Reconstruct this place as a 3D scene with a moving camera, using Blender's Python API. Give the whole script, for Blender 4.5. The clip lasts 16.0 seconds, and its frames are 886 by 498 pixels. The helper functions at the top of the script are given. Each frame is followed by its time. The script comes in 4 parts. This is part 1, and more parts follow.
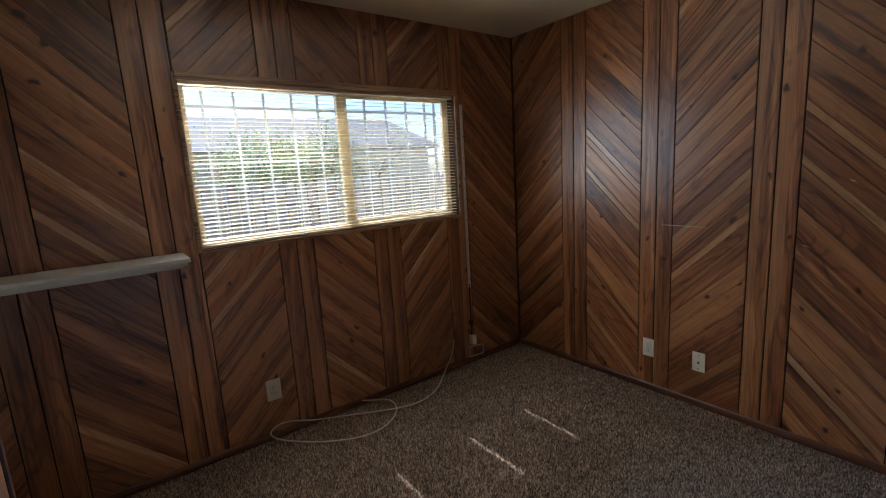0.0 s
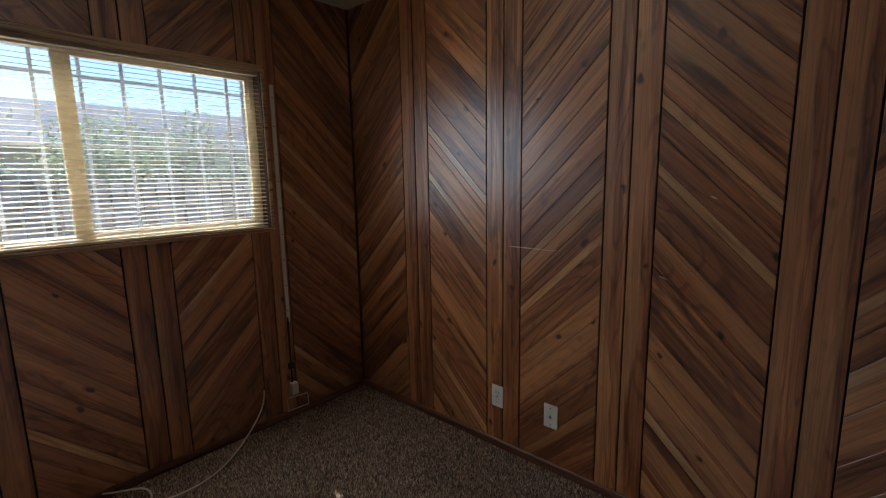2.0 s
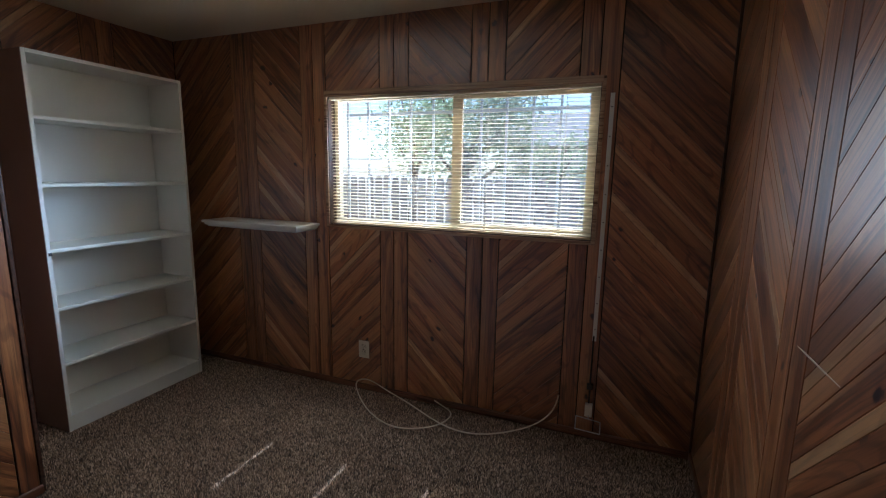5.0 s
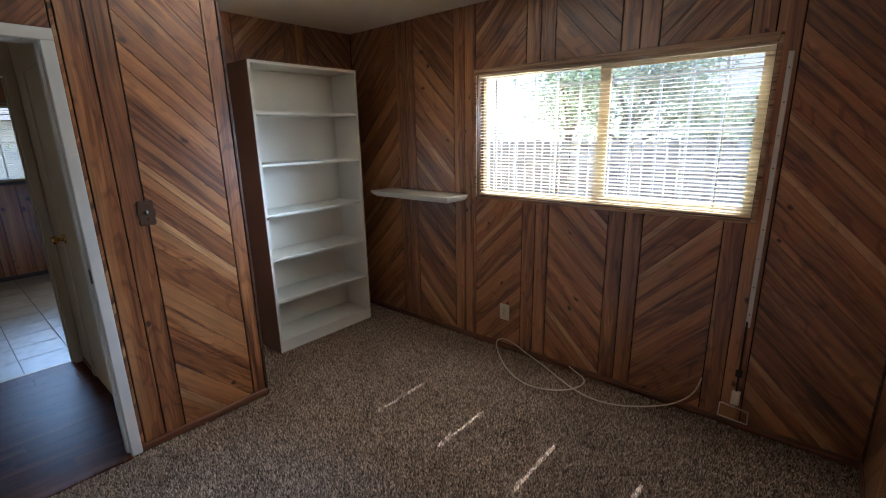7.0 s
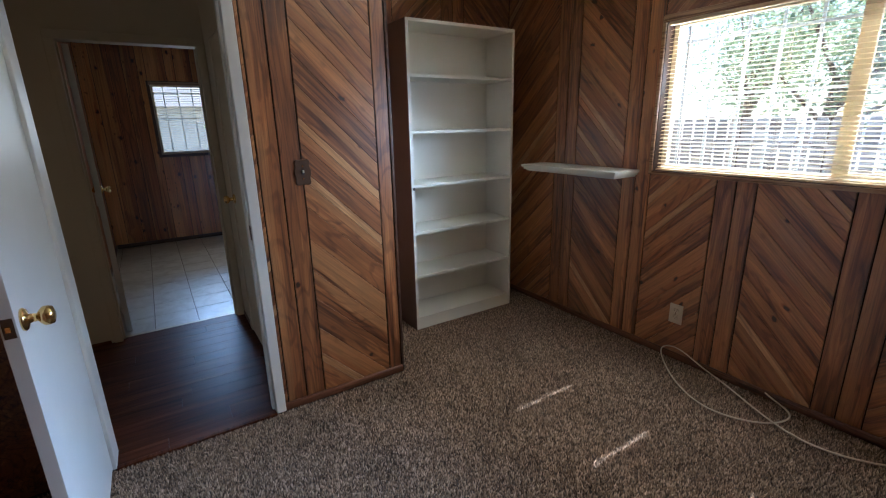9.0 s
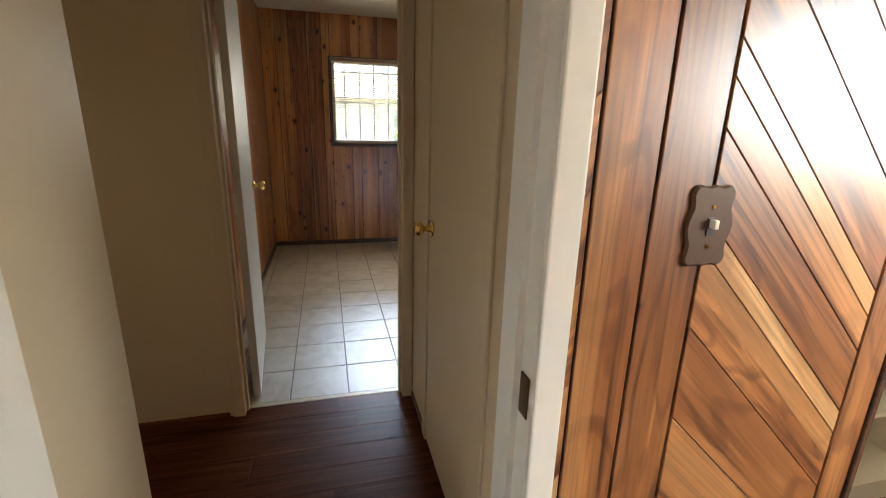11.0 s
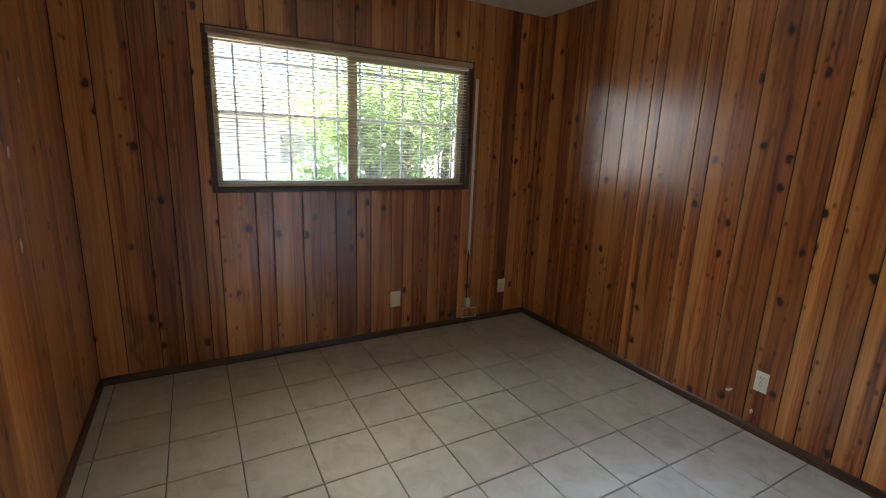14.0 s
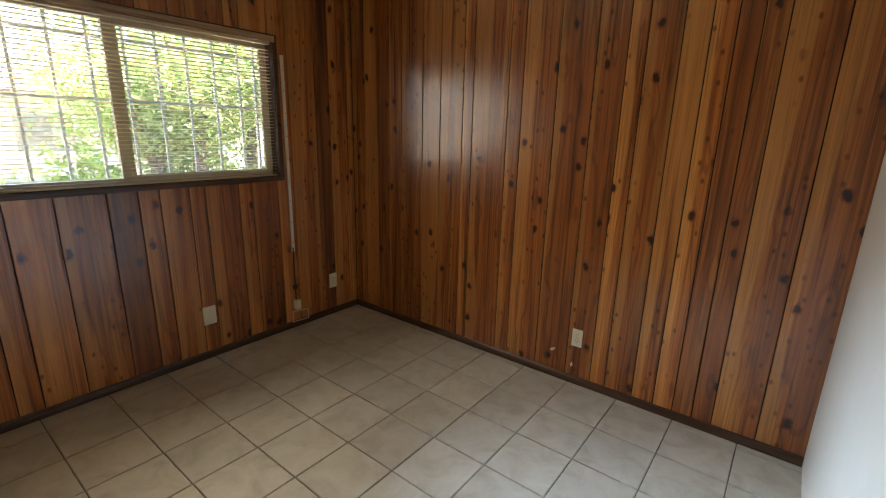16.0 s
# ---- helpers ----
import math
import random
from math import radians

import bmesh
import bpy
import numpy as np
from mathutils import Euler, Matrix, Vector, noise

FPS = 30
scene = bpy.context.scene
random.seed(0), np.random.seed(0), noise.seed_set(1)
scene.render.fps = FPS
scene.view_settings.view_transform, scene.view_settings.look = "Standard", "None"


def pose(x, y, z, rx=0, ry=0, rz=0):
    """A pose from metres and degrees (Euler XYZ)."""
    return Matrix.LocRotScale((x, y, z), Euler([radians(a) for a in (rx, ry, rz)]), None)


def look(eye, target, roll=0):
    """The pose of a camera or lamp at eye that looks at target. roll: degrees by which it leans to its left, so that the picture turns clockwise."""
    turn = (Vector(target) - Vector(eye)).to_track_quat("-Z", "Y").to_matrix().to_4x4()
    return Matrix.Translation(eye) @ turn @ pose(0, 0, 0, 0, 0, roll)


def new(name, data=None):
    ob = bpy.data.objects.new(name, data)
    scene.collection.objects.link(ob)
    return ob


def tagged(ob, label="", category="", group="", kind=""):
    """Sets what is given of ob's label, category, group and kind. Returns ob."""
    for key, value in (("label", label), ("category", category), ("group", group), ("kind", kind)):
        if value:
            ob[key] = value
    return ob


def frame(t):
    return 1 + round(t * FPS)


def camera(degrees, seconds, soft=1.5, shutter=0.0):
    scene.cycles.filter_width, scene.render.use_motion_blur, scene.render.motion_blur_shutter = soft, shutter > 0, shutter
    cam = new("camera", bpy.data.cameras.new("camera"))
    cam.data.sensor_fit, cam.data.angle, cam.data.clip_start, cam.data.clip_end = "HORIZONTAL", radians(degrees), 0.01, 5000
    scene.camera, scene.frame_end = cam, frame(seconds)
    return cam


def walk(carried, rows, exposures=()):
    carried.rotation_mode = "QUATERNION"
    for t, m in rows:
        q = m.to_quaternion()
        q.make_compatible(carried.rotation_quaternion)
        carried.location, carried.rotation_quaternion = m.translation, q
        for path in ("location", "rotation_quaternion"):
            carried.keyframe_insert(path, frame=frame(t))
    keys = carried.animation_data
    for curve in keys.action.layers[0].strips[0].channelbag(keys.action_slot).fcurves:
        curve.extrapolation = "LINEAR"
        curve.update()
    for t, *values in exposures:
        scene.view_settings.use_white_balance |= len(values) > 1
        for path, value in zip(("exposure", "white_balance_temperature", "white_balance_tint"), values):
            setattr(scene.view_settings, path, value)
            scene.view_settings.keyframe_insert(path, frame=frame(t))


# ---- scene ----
cam = camera(89.1, 16.0, soft=1.1)
PATH = [
    (0, (-2.664, -2.558, 1.482), (-1.488, -0.978, 1.137), -3.4),
    (0.5, (-2.574, -2.558, 1.473), (-1.359, -1.009, 1.12), -3.2),
    (1, (-2.411, -2.482, 1.435), (-1.118, -0.995, 1.09), -3.0),
    (1.5, (-2.155, -2.379, 1.437), (-0.768, -0.976, 1.111), -2.5),
    (2, (-1.822, -2.402, 1.417), (-0.354, -1.081, 1.102), -1.0),
    (2.5, (-1.458, -2.437, 1.419), (-0.059, -1.037, 1.132), 0.7),
    (3, (-1.071, -2.377, 1.443), (-0.018, -0.696, 1.19), 1.9),
    (3.5, (-0.784, -2.333, 1.453), (-0.338, -0.4, 1.197), 2.9),
    (4, (-0.558, -2.388, 1.469), (-0.759, -0.421, 1.171), 2.9),
    (4.5, (-0.509, -2.493, 1.5), (-0.983, -0.574, 1.193), 1.5),
    (5, (-0.455, -2.567, 1.507), (-1.175, -0.731, 1.175), 1.0),
    (5.2, (-0.439, -2.582, 1.505), (-1.246, -0.786, 1.153), 0.7),
    (7.3, (-0.304, -2.683, 1.621), (-1.617, -1.261, 1.116), -1.2),
    (7.5, (-0.304, -2.683, 1.627), (-1.644, -1.285, 1.123), -1.2),
    (8, (-0.338, -2.661, 1.617), (-1.76, -1.346, 1.118), -1.4),
    (8.5, (-0.471, -2.625, 1.563), (-1.99, -1.43, 1.048), -1.4),
    (9, (-0.64, -2.591, 1.465), (-2.264, -1.557, 0.925), -1.3),
    (9.5, (-0.971, -2.437, 1.419), (-2.696, -1.602, 0.845), -1.0),
    (10, (-1.392, -2.415, 1.382), (-3.196, -1.771, 0.804), -0.8),
    (10.2, (-1.574, -2.438, 1.394), (-3.406, -1.861, 0.835), -0.7),
    (12.3, (-3.522, -2.613, 1.37), (-5.397, -2.145, 0.853), 2.5),
    (12.5, (-3.69, -2.638, 1.384), (-5.547, -2.107, 0.864), 2.2),
    (13, (-4.073, -2.688, 1.377), (-5.879, -1.997, 0.866), 2.7),
    (13.5, (-4.352, -2.664, 1.395), (-6.11, -1.836, 0.924), 2.7),
    (14, (-4.566, -2.562, 1.432), (-6.269, -1.611, 0.988), 2.2),
    (14.5, (-4.667, -2.523, 1.457), (-6.277, -1.429, 0.998), 1.6),
    (15, (-4.707, -2.512, 1.459), (-6.189, -1.256, 0.984), 1.3),
    (15.5, (-4.735, -2.508, 1.457), (-6.051, -1.084, 0.967), 1.4),
    (16, (-4.748, -2.486, 1.466), (-5.936, -0.958, 0.962), 1.4),
]
EXPOSURE = [(0, 1.65, 5250, 10), (1.2, 1.7, 5350, 10), (2, 1.45, 5200, 10), (2.5, 2.6, 6100, 10), (3, 2.5, 5900, 10), (3.5, 1.8, 5100, 10), (4, 1.45, 4800, 10), (5.2, 1.7, 4800, 10), (7.5, 2.3, 5150, 10), (9, 2.3, 5050, 10), (9.5, 2.6, 5300, 10), (10, 3.3, 5900, 10), (12.3, 3.7, 7100, 12), (13, 3.35, 6500, 11), (13.5, 3.7, 5900, 10), (14, 3.6, 6050, 10), (15, 3.6, 6600, 10), (16, 3.65, 7100, 10)]
walk(cam, [(t, look(eye, target, roll)) for t, eye, target, roll in PATH], exposures=EXPOSURE)

# ---- light ----
SUN_EL, SUN_TURN = 57.0, -1.2          # degrees; the sun stands over +y
world = bpy.data.worlds.new("sky")
scene.world = world
world.use_nodes = True
wn = world.node_tree.nodes
sky = wn.new("ShaderNodeTexSky")
sky.sky_type = "NISHITA"
sky.sun_disc = False
sky.sun_elevation = radians(SUN_EL)
sky.sun_rotation = radians(0)
wn["Background"].inputs["Strength"].default_value = 0.08
world.node_tree.links.new(sky.outputs["Color"], wn["Background"].inputs["Color"])

sun = new("sun", bpy.data.lights.new("sun", "SUN"))
sun.data.energy, sun.data.angle, sun.data.color = 4.2, radians(0.5), (1.0, 0.95, 0.87)
sun.matrix_world = look((0.05, 8, 8 * math.tan(radians(SUN_EL))), (0, 0, 0))


def area_lamp(name, eye, inward, w, h, power, spread, color=(0.87, 0.94, 1.0)):
    """A rectangular area lamp: skylight at a window, or the hall's added fill."""
    lamp = new(name, bpy.data.lights.new(name, "AREA"))
    lamp.data.shape, lamp.data.size, lamp.data.size_y = "RECTANGLE", w, h
    lamp.data.energy, lamp.data.color, lamp.data.spread = power, color, radians(spread)
    lamp.matrix_world = look(eye, Vector(eye) + Vector(inward))
    return lamp


# skylight falling to the floor, and the same light thrown up by the slats to either side
for tag, eye, n, a, down, up_in, up_out, aside, low_in, low_out, drop, cone in (
        ("1", (-1.44, -0.10, 1.66), Vector((0, -1, 0)), Vector((1, 0, 0)), 2.2, 3.2, 0.45, 2.3, 0.7, 0.06, 0.55, 46),
        ("2", (-7.47, -1.57, 1.66), Vector((1, 0, 0)), Vector((0, 1, 0)), 1.15, 0.18, 0.14, 0.72, 0.0, 0.04, 0.52, 42)):
    area_lamp("window_light_" + tag, eye, n - Vector((0, 0, drop)), 1.62, 0.30, down, cone, (0.54, 0.74, 1.0))
    for side, power in ((-0.8, up_in), (0.8, up_out)):
        area_lamp("window_slat_light_" + tag, eye, n + a * side + Vector((0, 0, 0.82)), 1.62, 0.30, power, 44, (1.0, 0.95, 0.85))
    area_lamp("window_daylight_" + tag, Vector(eye) + n * 0.05 - Vector((0, 0, 0.08)), n - Vector((0, 0, 0.32)), 1.64, 0.70, aside, 150 if tag == "1" else 118, (1.0, 0.97, 0.90))
    area_lamp("window_low_light_" + tag, eye, n + a * 1.2 - Vector((0, 0, 1.0)), 1.62, 0.30, low_out, 40, (0.80, 0.91, 1.0))
    area_lamp("window_warm_light_" + tag, eye, n * 0.8 - a * 0.5 - Vector((0, 0, 1.0)), 1.2, 0.10, down * 0.10, 70, (1.0, 0.80, 0.55))
    if low_in:
        area_lamp("window_low_light_" + tag, Vector(eye) - a * 0.4, n - a * 1.1 - Vector((0, 0, 0.5)), 0.8, 0.30, low_in, 44, (0.80, 0.91, 1.0))
# added fill lamp, out of view before the closed hall end, brightens the hall
area_lamp("hall_daylight", (-3.96, -4.46, 1.1), (0, 1, 0), 0.8, 1.9, 0.18, 150, (1.0, 0.80, 0.54))


# ---- materials ----
def nodes_of(name):
    m = bpy.data.materials.new(name)
    m.use_nodes = True
    t = m.node_tree
    return m, t, t.nodes["Principled BSDF"]


def link(t, a, b):
    t.links.new(a, b)


def coords(t, kind="Object", scale=(1, 1, 1), jitter=0.0):
    tc = t.nodes.new("ShaderNodeTexCoord")
    mp = t.nodes.new("ShaderNodeMapping")
    mp.inputs["Scale"].default_value = scale
    link(t, tc.outputs[kind], mp.inputs["Vector"])
    if jitter:
        info = t.nodes.new("ShaderNodeObjectInfo")
        mul = t.nodes.new("ShaderNodeVectorMath")
        mul.operation = "SCALE"
        mul.inputs[0].default_value = (jitter, jitter * 1.7, jitter * 0.6)
        link(t, info.outputs["Random"], mul.inputs["Scale"])
        link(t, mul.outputs[0], mp.inputs["Location"])
    return mp.outputs["Vector"]


def noise_of(t, vec, scale, detail=4, rough=0.55, distort=0.0):
    n = t.nodes.new("ShaderNodeTexNoise")
    n.inputs["Scale"].default_value = scale
    n.inputs["Detail"].default_value = detail
    n.inputs["Roughness"].default_value = rough
    n.inputs["Distortion"].default_value = distort
    link(t, vec, n.inputs["Vector"])
    return n.outputs["Fac"]


def ramp(t, fac, stops):
    r = t.nodes.new("ShaderNodeValToRGB")
    els = r.color_ramp.elements
    while len(els) < len(stops):
        els.new(0.5)
    for e, (p, c) in zip(els, stops):
        e.position, e.color = p, (*c, 1) if len(c) == 3 else c
    link(t, fac, r.inputs["Fac"])
    return r.outputs["Color"]


def mix(t, fac, a, b, mode="MIX"):
    n = t.nodes.new("ShaderNodeMix")
    n.data_type, n.blend_type = "RGBA", mode
    for sock, v in ((n.inputs["Factor"], fac), (n.inputs["A"], a), (n.inputs["B"], b)):
        if hasattr(v, "node"):
            link(t, v, sock)
        elif isinstance(v, (int, float)):
            sock.default_value = v
        else:
            sock.default_value = (*v, 1)
    return n.outputs["Result"]


def value(t, fac, lo, hi):
    n = t.nodes.new("ShaderNodeMapRange")
    n.inputs["To Min"].default_value, n.inputs["To Max"].default_value = lo, hi
    link(t, fac, n.inputs["Value"])
    return n.outputs["Result"]


def bump(t, p, fac, strength, dist=0.002):
    b = t.nodes.new("ShaderNodeBump")
    b.inputs["Strength"].default_value, b.inputs["Distance"].default_value = strength, dist
    link(t, fac, b.inputs["Height"])
    link(t, b.outputs["Normal"], p.inputs["Normal"])


def wood(name, dark, mid, light, rough=(0.28, 0.42), knots=0.0, knot_size=1.0, vary=0.35, streak=1.0, coat=0.0, hue=0.0, wide=1.0, straight=1.0, shine=0.27, spec=0.5, figure=0.0, rings=55.0, sap=False, edge=None, pin=1.0, bend=0.16):
    """Sawn boards, the grain along the piece's own x: broad bands, sharp dark streaks, fine pores, knots."""
    m, t, p = nodes_of(name)
    vec = coords(t, "Object", (1.0, 1.0, 1.0), 37.0)

    def along(sx, sy):
        mp = t.nodes.new("ShaderNodeMapping")
        mp.inputs["Scale"].default_value = (sx, sy, sy)
        link(t, vec, mp.inputs["Vector"])
        return mp.outputs[0]
    broad = noise_of(t, along(0.75 / straight, 10.0 * wide), 1.2, 4, 0.55, 1.5 / straight)
    veins = noise_of(t, along(0.9 / straight, 26.0 * wide), 1.0, 4, 0.6, 1.6 / straight)
    fine = noise_of(t, along(2.4, 150.0), 1.0, 4, 0.65, 0.3)
    c = ramp(t, broad, [(0.30, dark), (0.42, mid), (0.53, mid), (0.66, light)])
    g = ramp(t, veins, [(0.33, (0.22, 0.16, 0.13)), (0.40, (0.66, 0.58, 0.54)), (0.46, (0.97, 0.96, 0.95)), (0.70, (1.18, 1.16, 1.12))])
    c = mix(t, 0.8 * streak, c, g, "MULTIPLY")
    if figure:
        # growth rings: contour lines of a slow field, bent round the knots
        slow = noise_of(t, along(0.9 / straight, 5.5), 1.0, 2, 0.45, 0.7)
        field_ = slow
        if knots:
            eye_ = t.nodes.new("ShaderNodeTexVoronoi")
            eye_.voronoi_dimensions = "2D"
            eye_.inputs["Scale"].default_value = 1.0
            link(t, along(knots, knots * 1.25), eye_.inputs["Vector"])
            near = t.nodes.new("ShaderNodeMapRange")
            near.inputs["From Max"].default_value = 0.30
            near.inputs["To Min"].default_value, near.inputs["To Max"].default_value = bend, 0.0
            link(t, eye_.outputs["Distance"], near.inputs["Value"])
            add = t.nodes.new("ShaderNodeMath")
            link(t, slow, add.inputs[0])
            link(t, near.outputs[0], add.inputs[1])
            field_ = add.outputs[0]
        ring = t.nodes.new("ShaderNodeMath")
        ring.operation = "MULTIPLY"
        ring.inputs[1].default_value = rings
        link(t, field_, ring.inputs[0])
        wave = t.nodes.new("ShaderNodeMath")
        wave.operation = "SINE"
        link(t, ring.outputs[0], wave.inputs[0])
        w_ = ramp(t, value(t, wave.outputs[0], 0.5, 1.0), [(0.0, (1.10, 1.08, 1.05)), (0.80, (1.0, 0.98, 0.96)), (0.90, (0.55, 0.42, 0.34)), (1.0, (0.30, 0.20, 0.14))])
        c = mix(t, figure, c, w_, "MULTIPLY")
    # sharp dark fibres in drifts
    fibre = noise_of(t, along(2.0 / straight, 62.0), 1.0, 3, 0.6, 0.6)
    drift = ramp(t, noise_of(t, along(0.9, 9.0), 1.0, 2, 0.5, 0.5), [(0.42, (0, 0, 0)), (0.56, (1, 1, 1))])
    c = mix(t, drift, c, mix(t, 0.9 * streak, c, ramp(t, fibre, [(0.40, (0.34, 0.25, 0.20)), (0.46, (0.80, 0.76, 0.72)), (0.52, (1.05, 1.04, 1.02))]), "MULTIPLY"))
    f = ramp(t, fine, [(0.32, (0.55, 0.49, 0.44)), (0.5, (1, 1, 1)), (0.8, (1.08, 1.07, 1.05))])
    c = mix(t, 0.8, c, f, "MULTIPLY")
    if sap:
        pale = ramp(t, noise_of(t, along(0.25, 4.2), 1.0, 1, 0.4, 0.3), [(0.60, (0, 0, 0)), (0.66, (0.7, 0.7, 0.7))])
        c = mix(t, pale, c, mix(t, 0.55, (0.52, 0.22, 0.058), f, "MULTIPLY"))
    info = t.nodes.new("ShaderNodeObjectInfo")
    if edge:
        # sapwood along one edge of the board, its border wandering with the grain
        tint, steep, wander, spread, amount = edge
        sep = t.nodes.new("ShaderNodeSeparateXYZ")
        link(t, coords(t, "Object"), sep.inputs[0])
        terms = ((sep.outputs[1], steep, 0.5), (noise_of(t, along(0.55, 5.0), 1.0, 3, 0.5, 0.6), wander, -wander / 2), (info.outputs["Random"], spread, -spread / 2))
        total = None
        for sock, k, off in terms:
            ma = t.nodes.new("ShaderNodeMath")
            ma.operation = "MULTIPLY_ADD"
            ma.inputs[1].default_value, ma.inputs[2].default_value = k, off
            link(t, sock, ma.inputs[0])
            if total is not None:
                ad = t.nodes.new("ShaderNodeMath")
                link(t, total, ad.inputs[0])
                link(t, ma.outputs[0], ad.inputs[1])
                total = ad.outputs[0]
            else:
                total = ma.outputs[0]
        mask = ramp(t, total, [(0.62, (0, 0, 0)), (0.70, (amount, amount, amount)), (0.95, (amount, amount, amount))])
        c = mix(t, mask, c, mix(t, 0.8, tint, f, "MULTIPLY"))
    tone = ramp(t, info.outputs["Random"], [(0.0, (1 - vary, 1 - vary - hue, 1 - vary - hue)), (0.5, (1, 1, 1)), (1.0, (1 + vary, 1 + vary + hue, 1 + vary + hue))])
    c = mix(t, 1.0, c, tone, "MULTIPLY")
    if knots:
        vor = t.nodes.new("ShaderNodeTexVoronoi")
        vor.voronoi_dimensions = "2D"
        vor.inputs["Scale"].default_value = 1.0
        ragged = t.nodes.new("ShaderNodeTexNoise")
        ragged.inputs["Scale"].default_value, ragged.inputs["Detail"].default_value = 9.0, 3
        link(t, along(knots, knots), ragged.inputs["Vector"])
        shove = t.nodes.new("ShaderNodeVectorMath")
        shove.operation = "MULTIPLY_ADD"
        shove.inputs[1].default_value = (0.12, 0.12, 0.0)
        link(t, ragged.outputs["Color"], shove.inputs[0])
        link(t, along(knots * 0.9, knots * 1.35), shove.inputs[2])
        link(t, shove.outputs[0], vor.inputs["Vector"])
        k = ramp(t, vor.outputs["Distance"], [(0.05 * knot_size, (0.05, 0.03, 0.025)), (0.085 * knot_size, (0.15, 0.08, 0.05)), (0.10 * knot_size, (0.66, 0.47, 0.34)), (0.17 * knot_size, (1, 1, 1))])
        some = ramp(t, noise_of(t, along(1.1, 3.0), 1.0, 2), [(0.40, (0, 0, 0)), (0.45, (1, 1, 1))])
        c = mix(t, some, c, mix(t, 1.0, c, k, "MULTIPLY"))
        pins = t.nodes.new("ShaderNodeTexVoronoi")
        pins.voronoi_dimensions = "2D"
        pins.inputs["Scale"].default_value = 1.0
        link(t, along(knots * 2.6, knots * 4.2), pins.inputs["Vector"])
        k2 = ramp(t, pins.outputs["Distance"], [(0.04, (0.10, 0.06, 0.045)), (0.085, (0.45, 0.33, 0.26)), (0.13, (1, 1, 1))])
        patch = ramp(t, noise_of(t, along(0.7, 5.0), 1.0, 2), [(0.52, (0, 0, 0)), (0.58, (1, 1, 1))])
        c = mix(t, patch, c, mix(t, pin, c, k2, "MULTIPLY"))
    link(t, c, p.inputs["Base Color"])
    link(t, value(t, fine, rough[1], rough[0]), p.inputs["Roughness"])
    p.inputs["Coat Weight"].default_value = coat
    p.inputs["Coat Roughness"].default_value = shine
    p.inputs["Coat IOR"].default_value = 1.72
    p.inputs["Specular IOR Level"].default_value = spec
    bump(t, p, fine, 0.06, 0.0010)
    return m


def paint(name, color, rough=0.5, grime=0.12, grain=0.15, scale=3.0, metal=0.0):
    m, t, p = nodes_of(name)
    vec = coords(t, "Object", (1, 1, 1), 11.0)
    a = noise_of(t, vec, scale, 5, 0.6, 0.4)
    b = noise_of(t, vec, 180, 2)
    c = mix(t, value(t, a, 0.0, grime * 2), color, tuple(x * s for x, s in zip(color, (0.62, 0.58, 0.5))))
    link(t, c, p.inputs["Base Color"])
    link(t, value(t, a, rough - 0.08, rough + 0.1), p.inputs["Roughness"])
    p.inputs["Metallic"].default_value = metal
    if grain:
        bump(t, p, b, grain, 0.0008)
    return m


WOOD = wood("chevron_panel_wood", (0.10, 0.030, 0.008), (0.29, 0.108, 0.033), (0.50, 0.225, 0.078), knots=2.2, knot_size=0.30, vary=0.20, streak=0.9, coat=1.0, wide=1.0, shine=0.36, spec=0.25, figure=0.55, rings=64.0, bend=0.07, pin=0.35, edge=((0.50, 0.25, 0.092), 7.5, 1.5, 0.7, 0.48))
SAP = wood("pale_sapwood", (0.36, 0.18, 0.075), (0.52, 0.29, 0.12), (0.62, 0.38, 0.18), vary=0.15, streak=0.4, coat=1.0, shine=0.31, figure=0.3)
PINE = wood("knotty_pine", (0.15, 0.036, 0.008), (0.36, 0.113, 0.024), (0.55, 0.225, 0.056), knots=2.9, knot_size=0.58, vary=0.22, hue=0.03, coat=0.48, rough=(0.25, 0.38), streak=0.8, wide=0.8, straight=2.6, shine=0.21, figure=0.45, rings=52.0, bend=0.05, pin=0.7, sap=True, edge=((0.60, 0.265, 0.072), 5.5, 1.1, 0.4, 0.52))
VALANCE = wood("tan_valance", (0.30, 0.19, 0.11), (0.42, 0.28, 0.17), (0.52, 0.36, 0.23), vary=0.05)
MOULD = wood("reddish_moulding", (0.09, 0.036, 0.017), (0.15, 0.062, 0.030), (0.22, 0.10, 0.05), vary=0.1)
TRIM = wood("dark_stained_trim", (0.035, 0.016, 0.009), (0.07, 0.033, 0.018), (0.11, 0.055, 0.03), vary=0.1)
LAMINATE = wood("dark_laminate", (0.040, 0.011, 0.005), (0.085, 0.026, 0.011), (0.13, 0.047, 0.021), rough=(0.32, 0.42), vary=0.18, coat=0.0, streak=0.6, spec=0.05)
GROOVE = paint("groove_black", (0.012, 0.008, 0.006), 0.8, 0.2, 0)
WHITE = paint("white_gloss_paint", (0.74, 0.74, 0.70), 0.38, 0.10, 0.06)
CREAM = paint("cream_wall_paint", (0.62, 0.53, 0.38), 0.5, 0.14, 0.12, 1.6)
SHELFW = paint("bookcase_white", (0.78, 0.77, 0.70), 0.42, 0.10, 0.05)
SHELFB = paint("bookcase_side_taupe", (0.25, 0.17, 0.13), 0.55, 0.2, 0.05)
PLATE = paint("ivory_plastic", (0.78, 0.74, 0.62), 0.3, 0.08, 0)
SLOT = paint("socket_dark", (0.05, 0.04, 0.035), 0.5, 0.1, 0)
SLAT = paint("cream_slat", (0.80, 0.70, 0.50), 0.4, 0.06, 0)
slat_tree = SLAT.node_tree                 # thin slats let some light through
